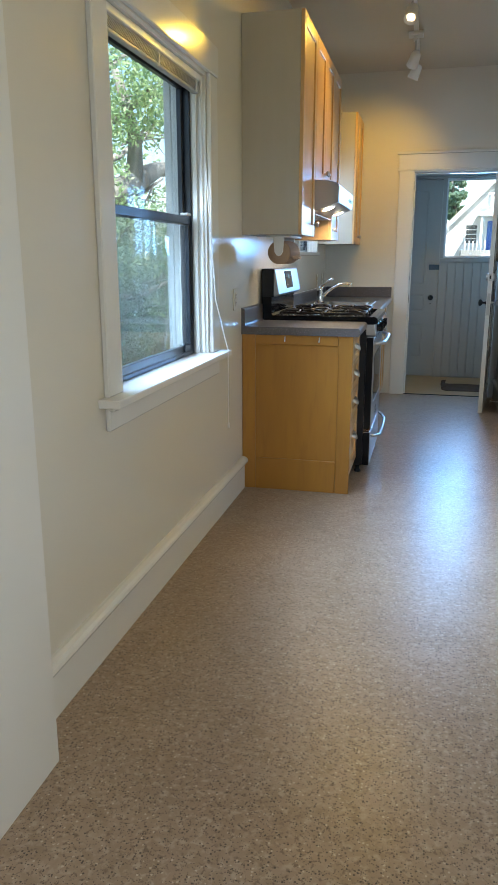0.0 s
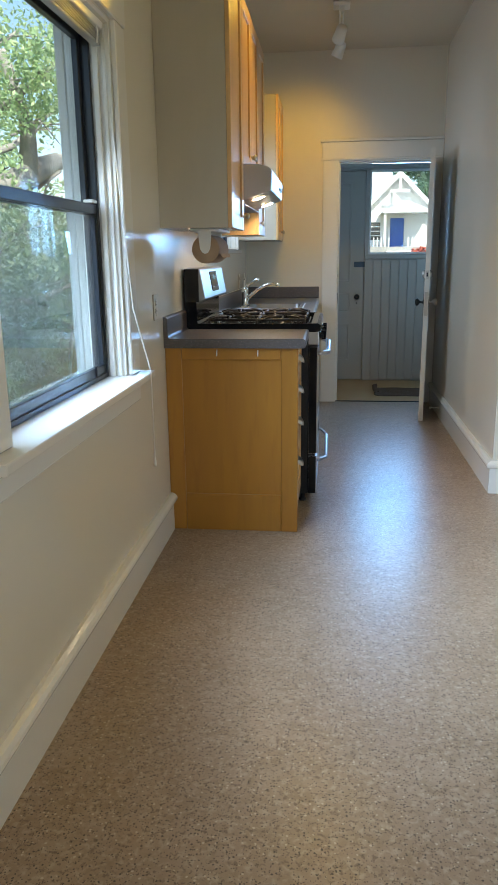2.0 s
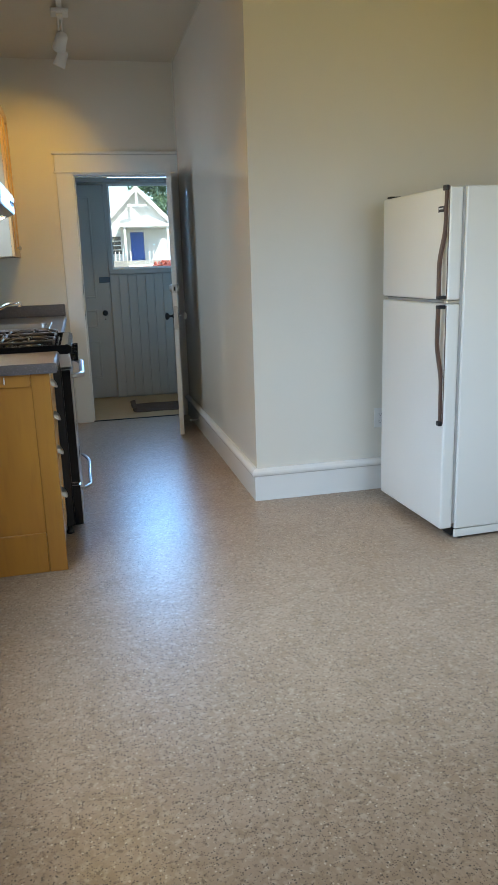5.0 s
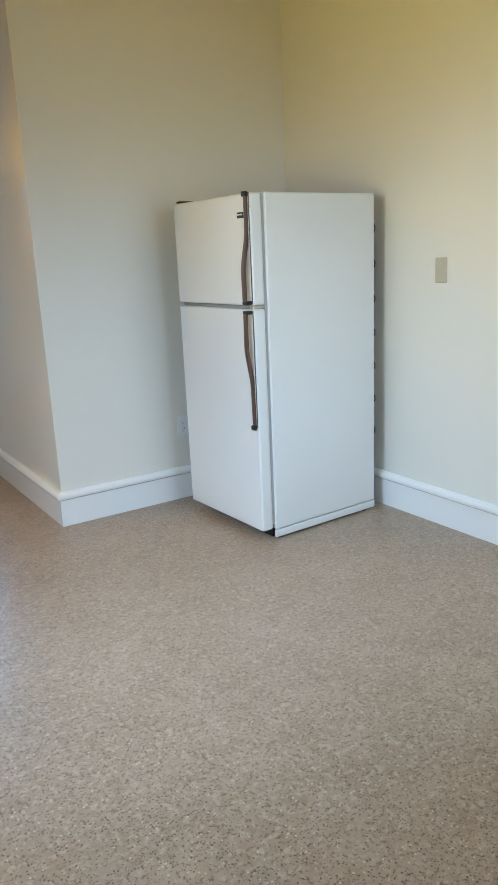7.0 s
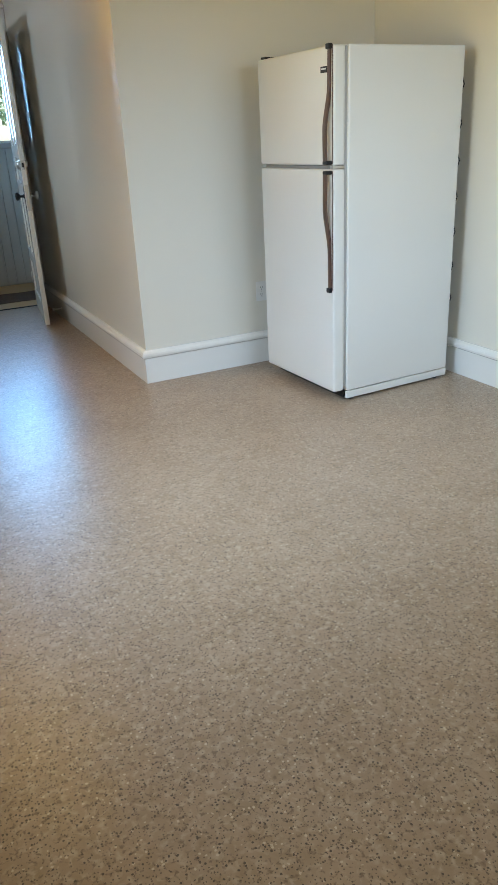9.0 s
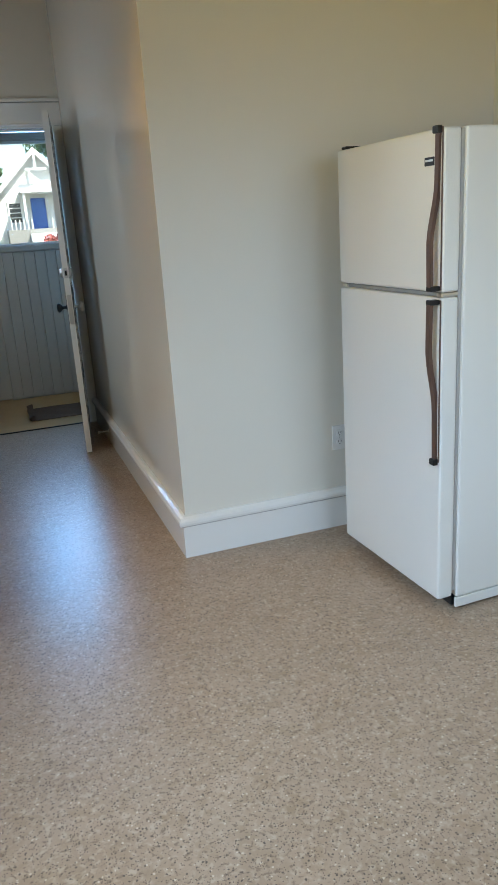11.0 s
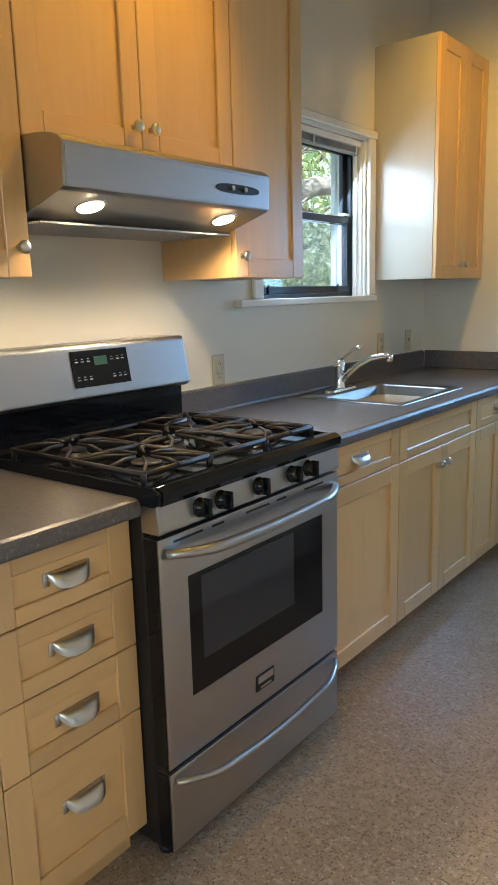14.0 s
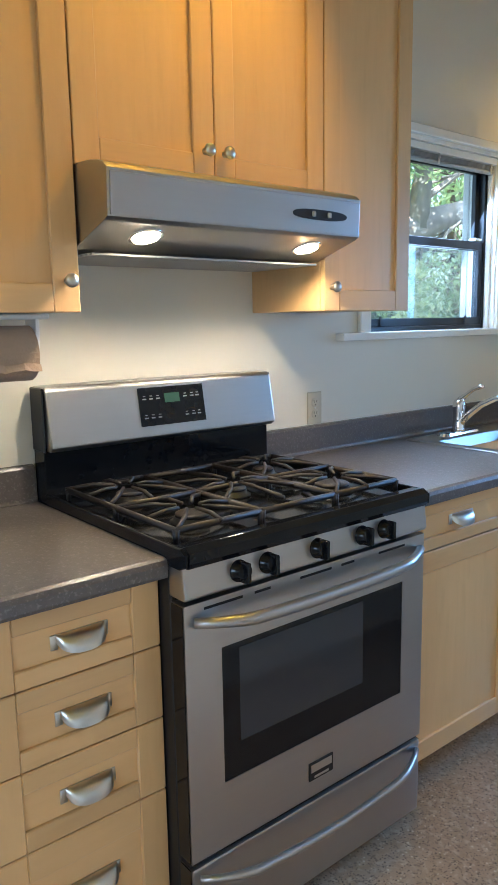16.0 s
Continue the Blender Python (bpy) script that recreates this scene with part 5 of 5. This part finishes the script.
bow_handle("handle", dr, 0.809, 0.048, 0.012, RY0 + 0.022, RY1 - 0.020, 0.014)
bow_handle("drawer_handle", rg, 0.240, 0.044, 0.030, RY0 + 0.018, RY1 - 0.018, 0.010)
box("badge", BLACKMAT, dr, RX - 0.001, RX + 0.003, 4.274, 4.354, 0.320, 0.366, 0.001, "small dark rectangular maker plate")
box("badge_bar", NICKEL, dr, RX + 0.0031, RX + 0.0038, 4.280, 4.348, 0.341, 0.361, 0.0002)
box("badge_bar", NICKEL, dr, RX + 0.0031, RX + 0.0038, 4.290, 4.338, 0.325, 0.331, 0.0002)
box("base_shadow_gap", BLACKMAT, rg, RX - 0.046, RX - 0.010, RY0 + 0.004, RY1 - 0.004, 0.264, 0.278, 0)
# control panel, tilted back
bm = bmesh.new()
add_prism(bm, [(RX - 0.060, 0.857), (RX + 0.004, 0.857), (RX + 0.008, 0.863), (RX + 0.0, 0.931), (RX - 0.060, 0.934)], "y", RY0 + 0.001, RY1 - 0.001, 0.004)
finish("control_panel", bm, STEEL, rg)
kn = Vector((math.cos(0.13), 0, math.sin(0.13)))
for yy in (4.074, 4.151, 4.300, 4.448, 4.527):
    c = Vector((RX + 0.004, yy, 0.891))
    kb = lathe("knob", BLACK, rg, c, kn, [(0, 0.024), (0.005, 0.023), (0.006, 0.019), (0.022, 0.018), (0.024, 0.015)], 24, "black plastic burner knob")
    bm = bmesh.new()
    add_box(bm, c.x + 0.012, c.x + 0.036, yy - 0.0055, yy + 0.0055, c.z - 0.021, c.z + 0.024, 0.003, 2)
    finish("grip", bm, BLACK, kb)
    box("mark", INK, rg, c.x - 0.0025, c.x - 0.0012, yy - 0.001, yy + 0.001, 0.9205, 0.9235, 0)
# cooktop
bm = bmesh.new()
add_prism(bm, [(0.075, 0.9180), (RX - 0.010, 0.9180), (RX + 0.010, 0.9240), (RX + 0.017, 0.9360), (RX + 0.014, 0.9560), (RX - 0.004, 0.9660), (RX - 0.035, 0.9640), (RX - 0.050, 0.9520), (0.115, 0.9520), (0.100, 0.9620), (0.075, 0.9620)], "y", RY0 + 0.010, RY1 - 0.010, 0.001)
ck = finish("cooktop", bm, BLACK, rg, "glossy black enamel cooktop")
for a, b in ((RY0 - 0.001, RY0 + 0.0095), (RY1 - 0.0095, RY1 + 0.001)):
    bm = bmesh.new()
    add_prism(bm, [(0.075, 0.9200), (RX - 0.008, 0.9200), (RX + 0.012, 0.9280), (RX + 0.014, 0.9540), (RX - 0.004, 0.9650), (0.075, 0.9650)], "y", a, b, 0.003)
    finish("cooktop_rim", bm, BLACK, ck)
BURN = [(0.235, 4.092, 0.034), (0.235, 4.540, 0.030), (0.515, 4.092, 0.040), (0.515, 4.540, 0.046), (0.375, 4.316, 0.036)]
for bx, by, br in BURN:
    bn = lathe("burner", BLACKMAT, rg, (bx, by, 0.9525), (0, 0, 1), [(0, br + 0.012), (0.004, br + 0.012), (0.006, br + 0.004), (0.014, br + 0.002), (0.016, br - 0.004)], 28, "dark gas burner base")
    lathe("burner_cap", IRON, bn, (bx, by, 0.9685), (0, 0, 1), [(0, br), (0.005, br), (0.008, br - 0.004), (0.009, br * 0.5)], 28)
GZ = 0.992


def bar(bm, p, q, w=0.0062, h=0.010):
    add_tube(bm, [p, q], [w, w], 6, h / w * 0.8)


for g, (ga, gb) in enumerate(((RY0 + 0.035, 4.196), (4.202, 4.430), (4.436, RY1 - 0.035))):
    bm = bmesh.new()
    gx0, gx1 = 0.135, 0.630
    gm, xm = (ga + gb) / 2, (gx0 + gx1) / 2
    ring = [(gx0, ga), (gx1, ga), (gx1, gb), (gx0, gb)]
    for k in range(4):
        (a, b), (c, d) = ring[k], ring[(k + 1) % 4]
        bar(bm, (a, b, GZ - 0.012), (c, d, GZ - 0.012))
    for a, b in ring + [(xm, ga), (xm, gb)]:
        add_tube(bm, [(a, b, 0.9525), (a, b, GZ - 0.010)], [0.006, 0.008], 8)
    centres = [(0.235, gm), (0.515, gm)] if g != 1 else [(0.375, gm)]
    bar(bm, (xm, ga, GZ - 0.010), (xm, gb, GZ - 0.010))
    for cx, cy in centres:
        rr = 0.028
        span = 0.122 if g != 1 else 0.2
        for sx, sy in ((-1, -1), (1, -1), (1, 1), (-1, 1)):
            ex, ey = cx + sx * min(span, 0.115), (ga if sy < 0 else gb)
            add_tube(bm, [(ex, ey, GZ - 0.012), (cx + sx * 0.070, cy + sy * 0.058, GZ), (cx + sx * rr * 0.75, cy + sy * rr * 0.75, GZ)], [0.0056, 0.0052, 0.0045], 7)
        for s in (-1, 1):
            ex = cx + s * span
            add_tube(bm, [(ex, cy, GZ - 0.010), (cx + s * 0.085, cy, GZ), (cx + s * rr, cy, GZ)], [0.0056, 0.0052, 0.0045], 7)
            add_tube(bm, [(cx, ga if s < 0 else gb, GZ - 0.010), (cx, cy + s * 0.060, GZ), (cx, cy + s * rr, GZ)], [0.0056, 0.0052, 0.0045], 7)
    finish("grate", bm, IRON, rg, "black cast-iron pan grate", smooth=True)
# backguard
bm = bmesh.new()
add_prism(bm, [(0.012, 0.916), (0.095, 0.916), (0.090, 0.952), (0.074, 0.975), (0.074, 1.075), (0.012, 1.075)], "y", RY0 + 0.002, RY1 - 0.002, 0.002)
finish("backguard_base", bm, BLACK, rg)
bm = bmesh.new()
add_prism(bm, [(0.014, 1.076), (0.105, 1.076), (0.122, 1.088), (0.096, 1.232), (0.088, 1.243), (0.014, 1.243)], "y", RY0 + 0.006, RY1 - 0.006, 0.005)
bgd = finish("backguard_panel", bm, STEEL, rg)
box("end_cap", BLACKMAT, rg, 0.012, 0.088, RY0 - 0.001, RY0 + 0.0055, 1.074, 1.240, 0.003)
box("end_cap", BLACKMAT, rg, 0.012, 0.088, RY1 - 0.0055, RY1 + 0.001, 1.074, 1.240, 0.003)


def on_slope(y0, y1, f0, f1, out, thick):
    a, b = Vector((0.122, 0, 1.088)), Vector((0.096, 0, 1.232))
    nn = Vector((b.z - a.z, 0, a.x - b.x)).normalized()
    bm_ = bmesh.new()
    pq = [a.lerp(b, f0) + nn * out, a.lerp(b, f1) + nn * out, a.lerp(b, f1) + nn * (out + thick), a.lerp(b, f0) + nn * (out + thick)]
    add_prism(bm_, [(p.x, p.z) for p in pq], "y", y0, y1)
    return bm_


dp = finish("display_panel", on_slope(4.205, 4.422, 0.20, 0.93, 0.0003, 0.003), BLACK, rg, "black glass oven control panel")
finish("clock", on_slope(4.288, 4.338, 0.62, 0.80, 0.0036, 0.0006), DISPLAY, dp, "dim green clock display")
for yy in (4.223, 4.245, 4.267, 4.358, 4.381, 4.400):
    for f in (0.34, 0.70):
        finish("key_mark", on_slope(yy - 0.006, yy + 0.006, f, f + 0.025, 0.0034, 0.0004), INK, dp)
        finish("key_mark", on_slope(yy - 0.004, yy + 0.004, f + 0.06, f + 0.075, 0.0034, 0.0004), INK, dp)

# ---- paper towel ----
pt = empty("paper_towel_holder", (0.19, 3.72, UZ), "white plastic paper towel holder mounted under the cabinet", "paper towel holder")
box("mount_plate", WHITEP, pt, 0.12, 0.26, 3.555, 3.895, UZ - 0.014, UZ - 0.0015, 0.004)
for yy in (3.560, 3.876):
    bm = bmesh.new()
    add_prism(bm, [(0.160, UZ - 0.013), (0.222, UZ - 0.013), (0.214, UZ - 0.090), (0.204, UZ - 0.106), (0.191, UZ - 0.112), (0.178, UZ - 0.106), (0.168, UZ - 0.090)], "y", yy, yy + 0.010, 0.002)
    finish("arm", bm, WHITEP, pt)
rl = empty("paper_towel_roll", (0.191, 3.72, UZ - 0.09), "partly used brown recycled paper towel roll", "paper towel")
lathe("roll", PAPER, rl, (0.191, 3.575, UZ - 0.092), (0, 1, 0), [(0, 0.018), (0, 0.061), (0.002, 0.0625), (0.292, 0.0625), (0.294, 0.061), (0.294, 0.018)], 40)
lathe("core", MAT, rl, (0.191, 3.574, UZ - 0.092), (0, 1, 0), [(0, 0.0175), (0.296, 0.0175)], 20, "brown cardboard core")
bm = bmesh.new()
pr = []
for k in range(12):
    a = radians(80 - 11 * k)
    pr.append((0.191 + 0.0655 * math.cos(a), UZ - 0.092 + 0.0655 * math.sin(a)))
pr += [(0.262, UZ - 0.112), (0.268, UZ - 0.128)]
for j in range(15):
    yy = 3.577 + 0.29 * j / 14
    for k, (xx, zz) in enumerate(pr):
        wob = 0.003 * math.sin(j * 1.7 + k) * (k > 9)
        bm.verts.new((xx + wob, yy, zz + wob))
bm.verts.ensure_lookup_table()
np_ = len(pr)
for j in range(14):
    for k in range(np_ - 1):
        a = j * np_ + k
        bm.faces.new((bm.verts[a], bm.verts[a + 1], bm.verts[a + 1 + np_], bm.verts[a + np_]))
finish("loose_sheet", bm, PAPER, rl)


# ---- outlets and switches ----
def outlet(at, face, kind, mat, label, word="wall outlet"):
    """face: 'x+' or 'x-' or 'y-'; built facing +x about the origin, then turned."""
    ob = empty("wall_outlet" if kind == "duplex" else "light_switch", (0, 0, 0), label, word)
    box("cover_plate", mat, ob, 0.0, 0.006, -0.035, 0.035, -0.057, 0.057, 0.003)
    if kind == "duplex":
        for s in (-1, 1):
            sck = lathe("socket", mat, ob, (0.006, 0, 0.020 * s), (1, 0, 0), [(0, 0.0165), (0.002, 0.0165), (0.0025, 0.015)], 20)
            for a in (-0.0065, 0.0065):
                box("slot", BLACKMAT, sck, 0.0081, 0.0089, a - 0.0012, a + 0.0012, 0.020 * s - 0.001, 0.020 * s + 0.008, 0)
            lathe("slot", BLACKMAT, sck, (0.0081, 0, 0.020 * s - 0.008), (1, 0, 0), [(0, 0.0026), (0.0008, 0.0026)], 10)
    elif kind == "toggle":
        box("toggle", mat, ob, 0.006, 0.016, -0.005, 0.005, -0.004, 0.012, 0.002)
    lathe("screw", NICKEL, ob, (0.0055, 0, 0.0 if kind == "duplex" else 0.030), (1, 0, 0), [(0, 0.003), (0.001, 0.003)], 10)
    rz = {"x+": 0, "x-": 180, "y-": -90}[face]
    ob.matrix_basis = pose(*at, 0, 0, rz)
    return ob


outlet((0.0005, 4.975, 1.094), "x+", "duplex", PLATE, "almond duplex outlet on the wall above the long worktop")
outlet((0.0005, 6.275, 1.104), "x+", "duplex", PLATE, "almond duplex outlet beside the sink under the corner cabinet")
outlet((0.0005, 6.590, 1.104), "x+", "toggle", PLATE, "almond light switch in the corner above the worktop", "light switch")
outlet((0.0005, 3.34, 1.09), "x+", "duplex", PLATE, "painted outlet between the window and the wall cabinet")
outlet((XE - 0.0005, 2.992, 1.240), "x-", "blank", PLATE, "plain beige cover plate on the bare wall", "cover plate")
outlet((2.407, YB - 0.0005, 0.425), "y-", "duplex", WHITEP, "white duplex outlet low on the wall beside the fridge")

# ---- fridge ----
fr = empty("refrigerator", (0, 0, 0), "old white top-freezer refrigerator with brown strip handles", "refrigerator")
FW, FD, FH = 0.660, 0.741, 1.609
# local: the front looks along -x, the body runs from x = 0.07 to FD, width along y from 0 to FW
bd = box("body", FRIDGE, fr, 0.078, FD, 0.0, FW, 0.052, FH, 0.008, "", 2)
box("gasket", GASKET, fr, 0.064, 0.0775, 0.008, FW - 0.008, 0.080, FH - 0.006, 0.002, "grey rubber door gasket")
fz = box("freezer_door", FRIDGE, fr, 0.0, 0.063, 0.002, FW - 0.002, 1.128, FH - 0.002, 0.012, "", 3)
fd = box("fridge_door", FRIDGE, fr, 0.0, 0.063, 0.002, FW - 0.002, 0.058, 1.112, 0.012, "", 3)
for dd, za, zb, bend in ((fz, 1.135, FH - 0.001, 1), (fd, 0.57, 1.105, -1)):
    pts = []
    for k in range(17):
        f = k / 16
        g = min(1.0, max(0.0, ((f if bend > 0 else 1 - f) - 0.28) / 0.40))
        out = 0.008 + 0.027 * (1 - g * g * (3 - 2 * g))
        pts.append((-out, 0.016 + 0.004 * math.sin(math.pi * f), za + (zb - za) * f))
    bm = bmesh.new()
    for (xa, ya, z0_), (xb, yb, z1_) in zip(pts, pts[1:]):
        vs = [bm.verts.new(p) for p in ((xa, ya, z0_), (xa, ya + 0.020, z0_), (xb, yb + 0.020, z1_), (xb, yb, z1_), (xa + 0.012, ya, z0_), (xa + 0.012, ya + 0.020, z0_), (xb + 0.012, yb + 0.020, z1_), (xb + 0.012, yb, z1_))]
        for q in ((0, 1, 2, 3), (4, 5, 6, 7), (0, 4, 7, 3), (1, 5, 6, 2)):
            bm.faces.new([vs[i] for i in q])
        if z0_ == za:
            bm.faces.new([vs[i] for i in (0, 1, 5, 4)])
        if z1_ >= zb - 1e-6:
            bm.faces.new([vs[i] for i in (3, 2, 6, 7)])
    bmesh.ops.remove_doubles(bm, verts=bm.verts, dist=0.0001)
    finish("handle", bm, BROWN, dd, "brown plastic strip handle")
    zf = zb - 0.008 if bend > 0 else za + 0.0
    box("handle_end", BLACKMAT, dd, -0.018, 0.001, 0.012, 0.040, zf - 0.010, zf + 0.012, 0.003, "dark handle end cap")
    zf = za + 0.006 if bend > 0 else zb - 0.006
    box("handle_end", BLACKMAT, dd, -0.036, 0.001, 0.012, 0.040, zf - 0.008, zf + 0.008, 0.003, "dark handle end cap")
    box("handle_trim", BROWN, dd, -0.0015, 0.0005, 0.006, 0.013, za, zb, 0.0008)
bg = box("badge", BLACKMAT, fz, -0.003, 0.0005, 0.050, 0.098, FH - 0.105, FH - 0.080, 0.001, "small dark maker badge")
box("badge_bar", NICKEL, bg, -0.0036, -0.0031, 0.055, 0.093, FH - 0.093, FH - 0.087, 0)
box("hinge", NICKEL, fr, 0.004, 0.075, 0.01, 0.040, 1.1125, 1.1275, 0.003, "steel centre hinge")
box("door_gap_strip", INK, fr, 0.010, 0.063, 0.045, FW - 0.05, 1.1135, 1.1265, 0.001)
box("hinge", NICKEL, fr, 0.004, 0.060, FW - 0.045, FW - 0.01, 1.1125, 1.1275, 0.003, "steel centre hinge")
box("top_hinge", BLACKMAT, fr, 0.015, 0.10, FW - 0.045, FW - 0.01, FH + 0.0002, FH + 0.010, 0.003, "dark top hinge cover")
box("bottom_trim", FRIDGE, fr, 0.076, FD, -0.001, 0.012, 0.012, 0.049, 0.002)
box("bottom_trim", FRIDGE, fr, 0.078, FD, FW - 0.012, FW, 0.012, 0.049, 0.002)
box("kick_grille", BLACKMAT, fr, 0.070, 0.10, 0.02, FW - 0.02, 0.012, 0.056, 0.002)
for a in (0.12, FD - 0.06):
    for b in (0.03, FW - 0.03):
        lathe("foot", BLACKMAT, fr, (a, b, 0), (0, 0, 1), [(0, 0.018), (0.010, 0.018), (0.014, 0.010), (0.054, 0.010)], 14)
bm = bmesh.new()
for k in range(15):
    z = 0.30 + 0.085 * k
    add_tube(bm, [(FD + 0.018, 0.03, z), (FD + 0.018, FW - 0.03, z)], 0.003, 6)
    s = 0.03 if k % 2 else FW - 0.03
    if k < 14:
        add_tube(bm, [(FD + 0.018, s, z), (FD + 0.022, s + (0.012 if k % 2 == 0 else -0.012), z + 0.042), (FD + 0.018, s, z + 0.085)], 0.003, 6)
for b in (0.06, FW - 0.06):
    add_box(bm, FD + 0.0002, FD + 0.016, b - 0.004, b + 0.004, 0.28, 1.52)
finish("condenser_coil", bm, BLACKMAT, fr, "black condenser tubing")
fr.matrix_basis = pose(FRX, FRY, 0, 0, 0, FRA)

# ---- track lights ----
tl = empty("track_light", (0.80, 5.0, CEILZ), "white ceiling track with three small spotlights, two lit", "ceiling light")
box("track", WHITEP, tl, 0.783, 0.817, 4.30, 6.14, CEILZ - 0.022, CEILZ - 0.0005, 0.003)
box("canopy", WHITEP, tl, 0.745, 0.855, 5.52, 5.64, CEILZ - 0.045, CEILZ - 0.0225, 0.005)


def track_head(y, aim, lit, drop=0.10, power=1.0, wide=88):
    top = Vector((0.80, y, CEILZ - 0.0225))
    ad = box("adapter", WHITEP, tl, 0.782, 0.818, y - 0.035, y + 0.035, CEILZ - 0.046 if y != 5.58 else CEILZ - 0.075, CEILZ - 0.0225 if y != 5.58 else CEILZ - 0.0455, 0.004)
    c = top + Vector((0, 0, -drop - 0.03))
    lathe("stem", NICKEL, tl, top, (0, 0, -1), [(0, 0.006), (drop, 0.006)], 12)
    d = Vector(aim).normalized()
    hdm = lathe("head", WHITEP, tl, c - d * 0.035, d, [(0, 0.016), (0.006, 0.030), (0.020, 0.036), (0.060, 0.038), (0.110, 0.044), (0.111, 0.041), (0.095, 0.036)], 28, "white tapered spotlight head")
    lens = lathe("bulb", BULB if lit else NICKEL, hdm, c + d * 0.052, d, [(0, 0.030), (0.006, 0.033), (0.008, 0.025)], 24, "glowing halogen bulb" if lit else "unlit reflector bulb")
    if lit:
        lamp("track_spot", "SPOT", TRACK_W * power, TRACKCOL, tuple(c + d * 0.085), tuple(c + d * 2), radius=0.03, cone=wide)
    return hdm


track_head(4.62, (-0.10, -0.76, -1.0), True, 0.10, 0.85, 128)
track_head(5.58, (-0.33, 0.85, -0.72), True, 0.13, 0.9, 88)
track_head(6.08, (-0.45, 0.25, -1.0), False)
